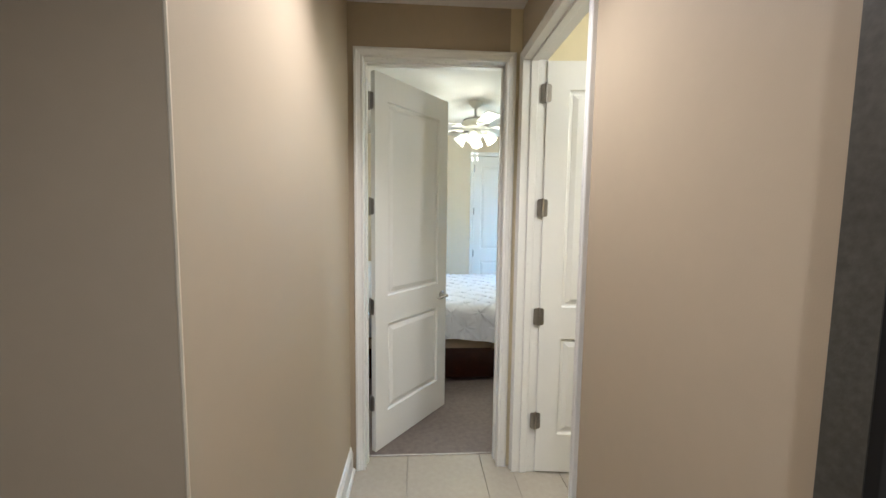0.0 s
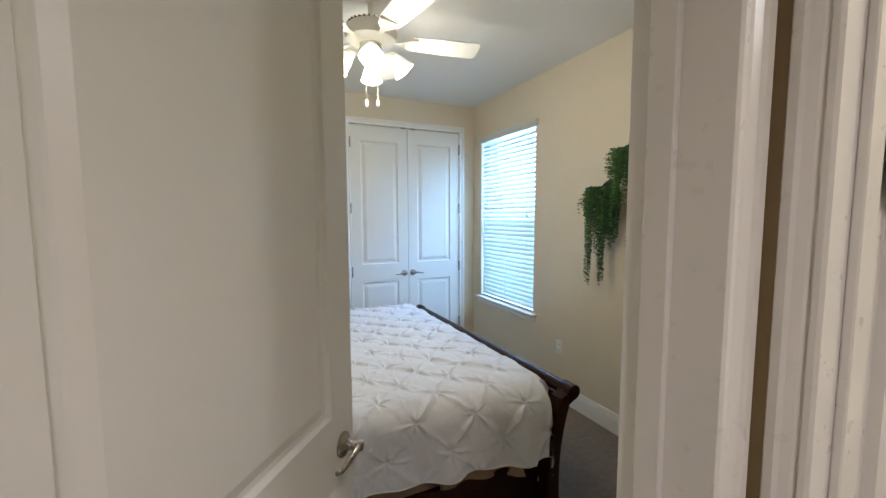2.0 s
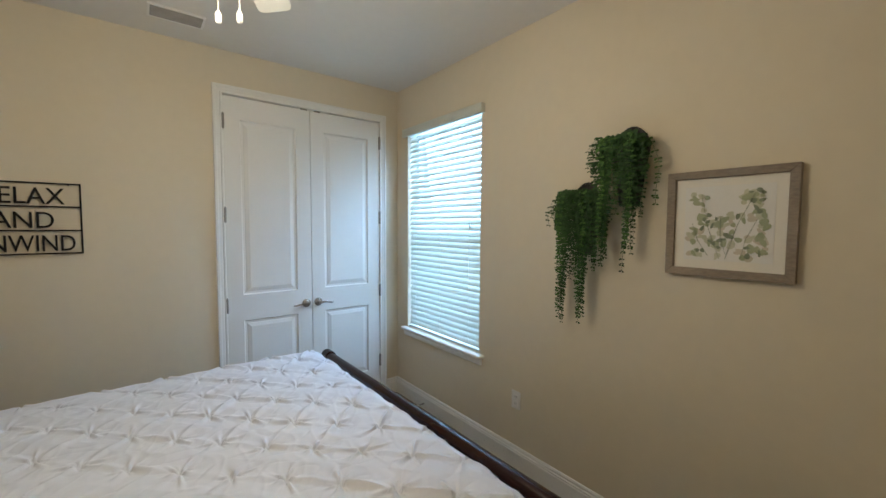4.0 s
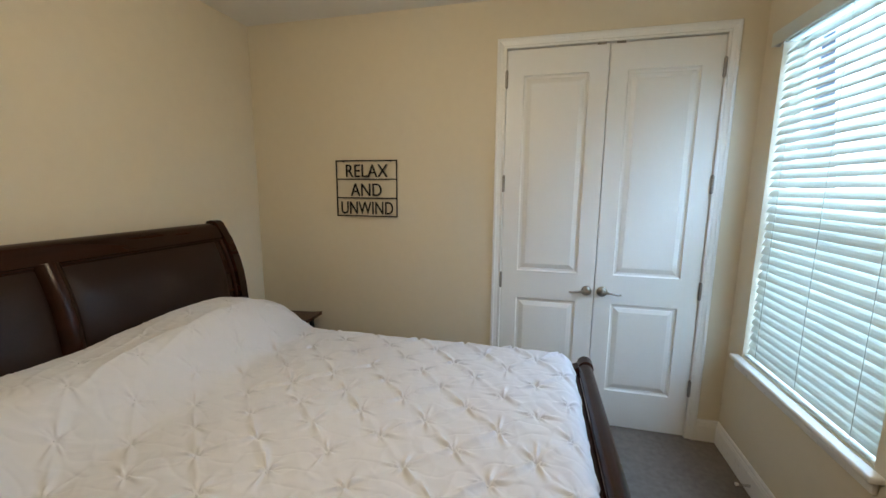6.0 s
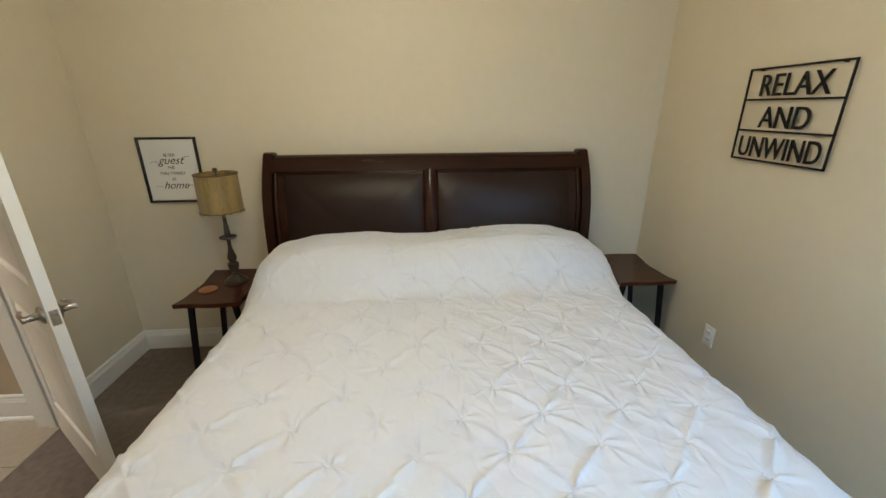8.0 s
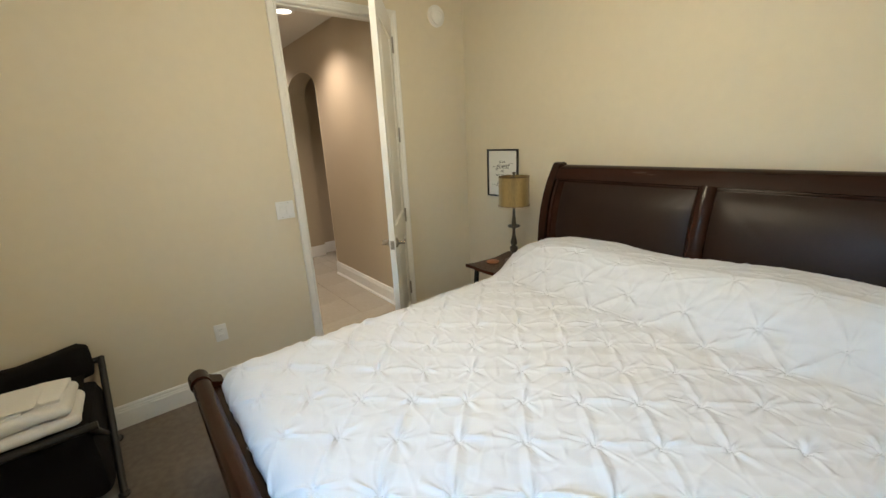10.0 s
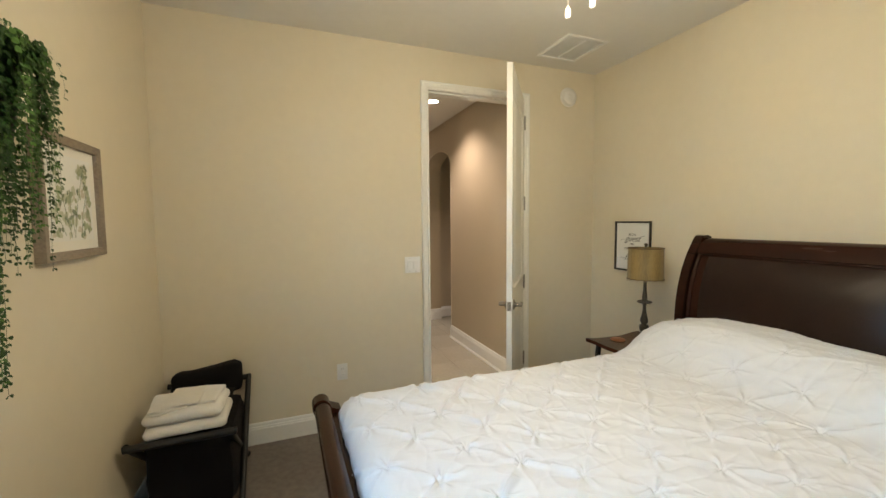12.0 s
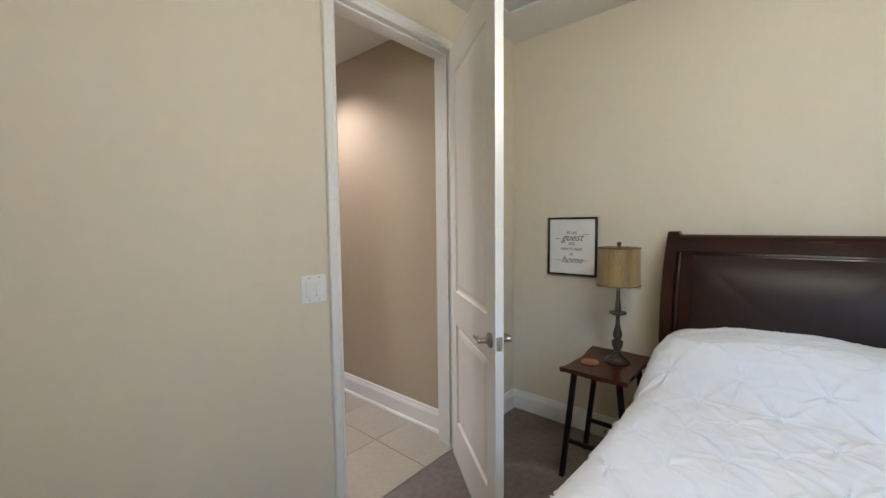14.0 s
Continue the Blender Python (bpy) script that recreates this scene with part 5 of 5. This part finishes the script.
def outlet(x, y, z, rz):
    o = thing("wall_outlet", x, y, z, rz, "white duplex outlet on the beige wall", "outlet", "wall outlets")
    bm = bmesh.new()
    box(bm, -0.036, 0.036, 0.0005, 0.006, -0.058, 0.058, 0.003, 2)
    part("cover_plate", bm, M["plastic"], o)
    for zz in (-0.020, 0.020):
        bm = bmesh.new()
        box(bm, -0.017, 0.017, 0.006, 0.009, zz - 0.014, zz + 0.014, 0.003, 2)
        part("socket", bm, M["plastic"], o)
        # thin dark blocks: the holes' shade given as colour
        for u in (-0.006, 0.006):
            bm = bmesh.new()
            box(bm, u - 0.001, u + 0.001, 0.0085, 0.0093, zz - 0.002, zz + 0.007)
            part("slot", bm, M["slot"], o)


outlet(1.574, SY, 0.412, 0)
outlet(EX, 3.663, 0.446, 90)
outlet(0.170, NY, 0.430, 180)
sw = thing("light_switch", 1.046, SY, 1.146, 0, "white double rocker light switch beside the door", "light switch")
bm = bmesh.new()
box(bm, -0.060, 0.060, 0.0005, 0.006, -0.060, 0.060, 0.003, 2)
part("cover_plate", bm, M["plastic"], sw)
for u, tl in ((-0.024, 3), (0.024, -3)):
    bm = bmesh.new()
    box(bm, u - 0.0165, u + 0.0165, 0.003, 0.0095, -0.033, 0.033, 0.002, 1, m=Matrix.Rotation(radians(tl), 4, "X"))
    part("rocker", bm, M["plastic"], sw)
for u in (-0.024, 0.024):
    for w_ in (-0.048, 0.048):
        bm = bmesh.new()
        lathe(bm, [(0.003, 0.0055), (0.003, 0.0068)], seg=8, m=pose(u, 0, w_, -90))
        part("screw", bm, M["hinge"], sw)
ds = thing("door_stop", EX - 0.014, 4.65, 0.062, 0, "spring door stop on the baseboard with a white tip", "door stop")
bm = bmesh.new()
pts = [(-0.004 - 0.055 * k / 70, 0.0055 * math.cos(k * 0.9), 0.0055 * math.sin(k * 0.9)) for k in range(71)]
tube(bm, pts, 0.0012, 5)
part("spring", bm, M["hinge"], ds)
bm = bmesh.new()
lathe(bm, [(0.007, 0.058), (0.008, 0.062), (0.008, 0.072), (0.004, 0.075)], seg=12, m=pose(0, 0, 0, 0, -90))
part("tip", bm, M["plastic"], ds)
ds2 = thing("door_stop", WX + 0.014, 2.30, 0.062, 180, "spring door stop on the baseboard behind the nightstand", "door stop")
for o_ in ds.children:
    c_ = o_.copy()
    scene.collection.objects.link(c_)
    c_.parent = ds2

# ---- luggage rack, bag and towels ----
rk = thing("luggage_rack", 2.375, 2.025, 0, 0, "dark wooden folding luggage rack in the corner", "luggage rack")
for x in (-0.200, 0.200):
    for (ya, za), (yb, zb) in (((0.322, 0.490), (-0.300, 0.02)), ((-0.370, 0.500), (0.200, 0.02))):
        bm = bmesh.new()
        off = 0.012 if ya > 0 else -0.012
        tube(bm, [(x + off, ya, za), (x + off, (ya + yb) / 2, (za + zb) / 2), (x + off, yb, zb)], 0.016, 10)
        lathe(bm, [(0.018, -0.014), (0.024, -0.004), (0.024, 0.008), (0.016, 0.016)], seg=12, m=Matrix.Translation((x + off, yb, zb + 0.0)) @ Matrix.Diagonal((1, 1, 0.9, 1)))
        part("leg", bm, M["frameblack"], rk)
for y, z in ((0.318, 0.480), (-0.366, 0.490)):
    bm = bmesh.new()
    tube(bm, [(-0.222, y, z), (0.222, y, z)], 0.017, 12)
    part("top_bar", bm, M["frameblack"], rk)
for y, z in ((-0.24, 0.09), (0.130, 0.10)):
    bm = bmesh.new()
    tube(bm, [(-0.19, y, z), (0.19, y, z)], 0.011, 10)
    part("stretcher", bm, M["frameblack"], rk)
for x in (-0.12, 0.0, 0.12):
    bm = bmesh.new()
    P_ = [(0.322 - 0.688 * k / 16, 0.484 + 0.010 * k / 16 - 0.035 * math.sin(math.pi * k / 16)) for k in range(17)]
    prism(bm, P_ + [(a, b - 0.003) for a, b in P_[::-1]], x - 0.025, x + 0.025, "x")
    part("strap", bm, M["blackcloth"], rk)


def soft_block(x0, x1, y0, y1, z0, z1, r, amp, seed, tilt=None, cuts=7):
    """A soft block: a rounded box with its faces gently bulged and wrinkled."""
    bm = bmesh.new()
    box(bm, x0, x1, y0, y1, z0, z1)
    bmesh.ops.subdivide_edges(bm, edges=bm.edges[:], cuts=cuts, use_grid_fill=True)
    c = Vector(((x0 + x1) / 2, (y0 + y1) / 2, (z0 + z1) / 2))
    h = Vector(((x1 - x0) / 2, (y1 - y0) / 2, (z1 - z0) / 2))
    for v in bm.verts:
        d = v.co - c
        q = Vector([max(-hh + r, min(hh - r, dd)) for dd, hh in zip(d, h)])
        e = d - q
        if e.length > 1e-6:
            e = e.normalized() * r
        p = c + q + e
        w = noise.noise(p * 9 + Vector((seed, 0, 0))) * amp + noise.noise(p * 26 + Vector((0, seed, 0))) * amp * 0.35
        v.co = p + (e.normalized() if e.length > 0 else Vector((0, 0, 1))) * w
        if tilt:
            v.co = tilt @ v.co
    return bm


bg = thing("travel_bag", 2.375, 2.005, 0, 0, "black nylon bag draped over the luggage rack", "bag")
bm = soft_block(-0.192, 0.192, -0.26, 0.24, 0.05, 0.435, 0.05, 0.014, 3)
part("bag_body", bm, M["blackcloth"], bg)
bm = soft_block(-0.186, 0.186, -0.335, -0.235, 0.44, 0.600, 0.035, 0.014, 8)
for v in bm.verts:
    v.co.z += 0.03 * (-v.co.x / 0.17) * max(0, (v.co.z - 0.5) / 0.2)
    v.co.y -= 0.03 * max(0, (v.co.z - 0.45) / 0.3)
part("bag_flap", bm, M["blackcloth"], bg)


def folded_towel(name, x, y, z, w, d, layers, th, turn, label, group):
    """A towel folded in layers: each layer doubled over at the front, soft and a little uneven."""
    t = thing(name, x, y, z, turn, label, "towel", group)
    for k in range(layers):
        rnd = random.Random(int(x * 977) + k * 31 + int(z * 100))
        a, b = rnd.uniform(-0.006, 0.004), rnd.uniform(-0.006, 0.004)
        bm = soft_block(-w / 2 + a, w / 2 + b, -d / 2 + rnd.uniform(0, 0.012), d / 2 - rnd.uniform(0, 0.012), k * th, (k + 1) * th - 0.001, th * 0.49, 0.007, rnd.uniform(0, 30), cuts=13)
        for v in bm.verts:
            s = v.co.x / w
            edge = max(0.0, abs(v.co.y) / (d / 2) - 0.6)
            v.co.z += 0.004 * math.sin(s * 5 + k * 2 + x * 9) - 0.006 * (s * 2) ** 2 * k - 0.012 * edge * edge * (k + 1)
        part("fold", bm, M["towel"], t)
    return t


folded_towel("bath_towel", 2.370, 2.205, 0.494, 0.335, 0.285, 1, 0.055, 1.5, "white bath towel folded thick at the bottom of the pile", "pile of folded towels")
folded_towel("bath_towel", 2.372, 2.200, 0.549, 0.325, 0.275, 1, 0.054, -2.5, "white bath towel folded thick on top of another", "pile of folded towels")
folded_towel("hand_towel", 2.445, 2.205, 0.604, 0.150, 0.230, 2, 0.009, 5, "white hand towel folded flat on the bath towels", "pile of folded towels")
folded_towel("hand_towel", 2.385, 2.195, 0.622, 0.150, 0.220, 2, 0.007, -2, "white hand towel overlapping another on the pile", "pile of folded towels")
folded_towel("washcloth", 2.305, 2.180, 0.604, 0.135, 0.200, 3, 0.010, -6, "white washcloth folded on the pile", "pile of folded towels")

# ---- hall: framed art, recessed light and an added rear one ----
ha = thing("hall_picture", HE, -0.885, 1.50, 0, "tall picture in a dark pewter frame with a pale mat", "picture")
frame_bars(ha, 0.54, 0.72, 0.055, 0.040, M["pewter"], "x", -1)
frame_bars(ha, 0.486, 0.666, 0.014, 0.036, M["frameblack"], "x", -1)
bm = bmesh.new()
box(bm, -0.020, -0.004, -0.48, 0.48, -0.66, 0.66)
part("mat_board", bm, M["mat"], ha)
# the second position is an added fixture for the rear fill lamp
for x, y in ((0.45, 0.42), (0.45, -1.30)):
    rl = thing("recessed_light", x, y, HZ, 0, "round white recessed ceiling light, lit; the rear one is added", "ceiling light", "hall recessed lights")
    bm = bmesh.new()
    lathe(bm, [(0.095, 0.0), (0.095, -0.004), (0.080, -0.008), (0.072, -0.004), (0.070, 0.0)], seg=32)
    part("trim_ring", bm, M["plastic"], rl)
    bm = bmesh.new()
    lathe(bm, [(0.066, -0.0035), (0.060, -0.0055), (0.01, -0.0065)], seg=32)
    part("lens", bm, M["can"], rl)

# ---- bathroom ----
vn = thing("bathroom_vanity", 2.30, 0.92, 0, 0, "white bathroom vanity with a drawer above a door, black knob", "vanity")
bm = bmesh.new()
box(bm, -0.28, 0.31, -0.55, 0.545, 0.10, 0.845, 0.002, 1)
part("body", bm, M["cab"], vn)
for i, (ya, yb) in enumerate(((0.02, 0.535), (-0.535, 0.0))):
    bm = bmesh.new()
    box(bm, -0.300, -0.281, ya, yb, 0.69, 0.825, 0.004, 2)
    dr = part("drawer", bm, M["cab"], vn)
    bm = bmesh.new()
    lathe(bm, [(0.006, 0.0), (0.006, 0.012), (0.015, 0.018), (0.016, 0.026), (0.008, 0.030)], seg=14, m=pose(-0.300, (ya + yb) / 2 + 0.15 * (1 - 2 * i), 0.76, 0, -90))
    part("knob", bm, M["black"], dr)
    bm = bmesh.new()
    box(bm, -0.300, -0.281, ya, yb, 0.12, 0.665, 0.004, 2)
    box(bm, -0.303, -0.2995, ya + 0.07, yb - 0.07, 0.19, 0.60, 0.001, 1)
    part("cabinet_door", bm, M["cab"], vn)
ct = thing("bathroom_countertop", 2.29, 0.92, 0.845, 0, "cream countertop with a low splash", "countertop")
bm = bmesh.new()
box(bm, -0.315, 0.325, -0.58, 0.556, 0.002, 0.035, 0.008, 3)
part("slab", bm, M["stone"], ct)
bm = bmesh.new()
box(bm, -0.28, 0.325, 0.538, 0.558, 0.037, 0.135, 0.004, 2)
part("side_splash", bm, M["stone"], ct)
tr = thing("towel_ring", 2.20, HY, 1.525, 0, "brushed nickel towel ring on the cream wall", "towel ring")
bm = bmesh.new()
lathe(bm, [(0.030, 0.0), (0.030, 0.008), (0.018, 0.016), (0.012, 0.022), (0.012, 0.055), (0.014, 0.060), (0.006, 0.064)], seg=22, m=pose(0, 0, 0, 90))
tube(bm, [(0, -0.05, 0), (0.11, -0.05, 0.0)], 0.006, 8)
part("post", bm, M["nickel"], tr)
bm = bmesh.new()
tube(bm, [(0.055 + 0.075 * math.cos(a), -0.055, -0.070 + 0.075 * math.sin(a)) for a in [2 * math.pi * k / 28 for k in range(29)]], 0.004, 8, caps=False)
part("ring", bm, M["nickel"], tr)
ht = thing("hanging_towel", 2.255, HY - 0.055, 1.38, 0, "grey-mauve hand towel hanging folded from the ring", "towel")
P = np.zeros((24, 30, 3))
for i in range(24):
    for j in range(30):
        u, w = j / 29 - 0.5, i / 23
        spread = 0.10 + 0.12 * min(1, w * 1.6)
        P[i, j] = (u * spread, -0.018 * math.sin(u * 22) * (0.4 + w) - 0.01, -0.29 * w + 0.006 * math.cos(u * 9))
grid_mesh("towel_cloth", P, M["handtowel"], ht, "", 0.008)
# unseen fixture added for the bathroom's light, dome form assumed
bd = thing("bath_ceiling_lamp", 1.95, 0.3, HZ, 0, "assumed round white bathroom ceiling lamp, lit, out of view", "ceiling light")
bm = bmesh.new()
lathe(bm, [(0.15, 0.0), (0.15, -0.02), (0.14, -0.025)], seg=32)
part("rim", bm, M["nickel"], bd)
bm = bmesh.new()
lathe(bm, [(0.138, -0.026), (0.12, -0.06), (0.07, -0.085), (0.01, -0.095)], seg=32)
part("diffuser", bm, M["can"], bd)

# ---- floor tiles in the hall and bathroom ----
tile_me = {}


def tile(x0, x1, y0, y1):
    key = (round(x1 - x0, 3), round(y1 - y0, 3))
    if key not in tile_me:
        bm = bmesh.new()
        box(bm, -key[0] / 2, key[0] / 2, -key[1] / 2, key[1] / 2, -0.012, 0.0, 0.0012, 1)
        bmesh.ops.recalc_face_normals(bm, faces=bm.faces)
        me = bpy.data.meshes.new("tile")
        bm.to_mesh(me)
        bm.free()
        me.materials.append(M["tile"])
        tile_me[key] = me
    o = new("tile", tile_me[key])
    o.location = ((x0 + x1) / 2, (y0 + y1) / 2, 0.0)
    o.parent = bpy.data.objects["floor"]


T, G, TX, TY = 0.462, 0.0035, 0.356, 1.14
for rx0, rx1, ry0, ry1 in ((HW, HE, -3.0, 1.599), (-2.1, HW - 0.001, -1.2, AY1), (HE + 0.001, 2.62, -1.0, HY)):
    i = math.floor((rx0 - TX) / T)
    while TX + i * T < rx1:
        j = math.floor((ry0 - TY) / T)
        while TY + j * T < ry1:
            a, b = max(rx0, TX + i * T + G / 2), min(rx1, TX + (i + 1) * T - G / 2)
            c_, e = max(ry0, TY + j * T + G / 2), min(ry1, TY + (j + 1) * T - G / 2)
            if b - a > 0.02 and e - c_ > 0.02:
                tile(a, b, c_, e)
            j += 1
        i += 1
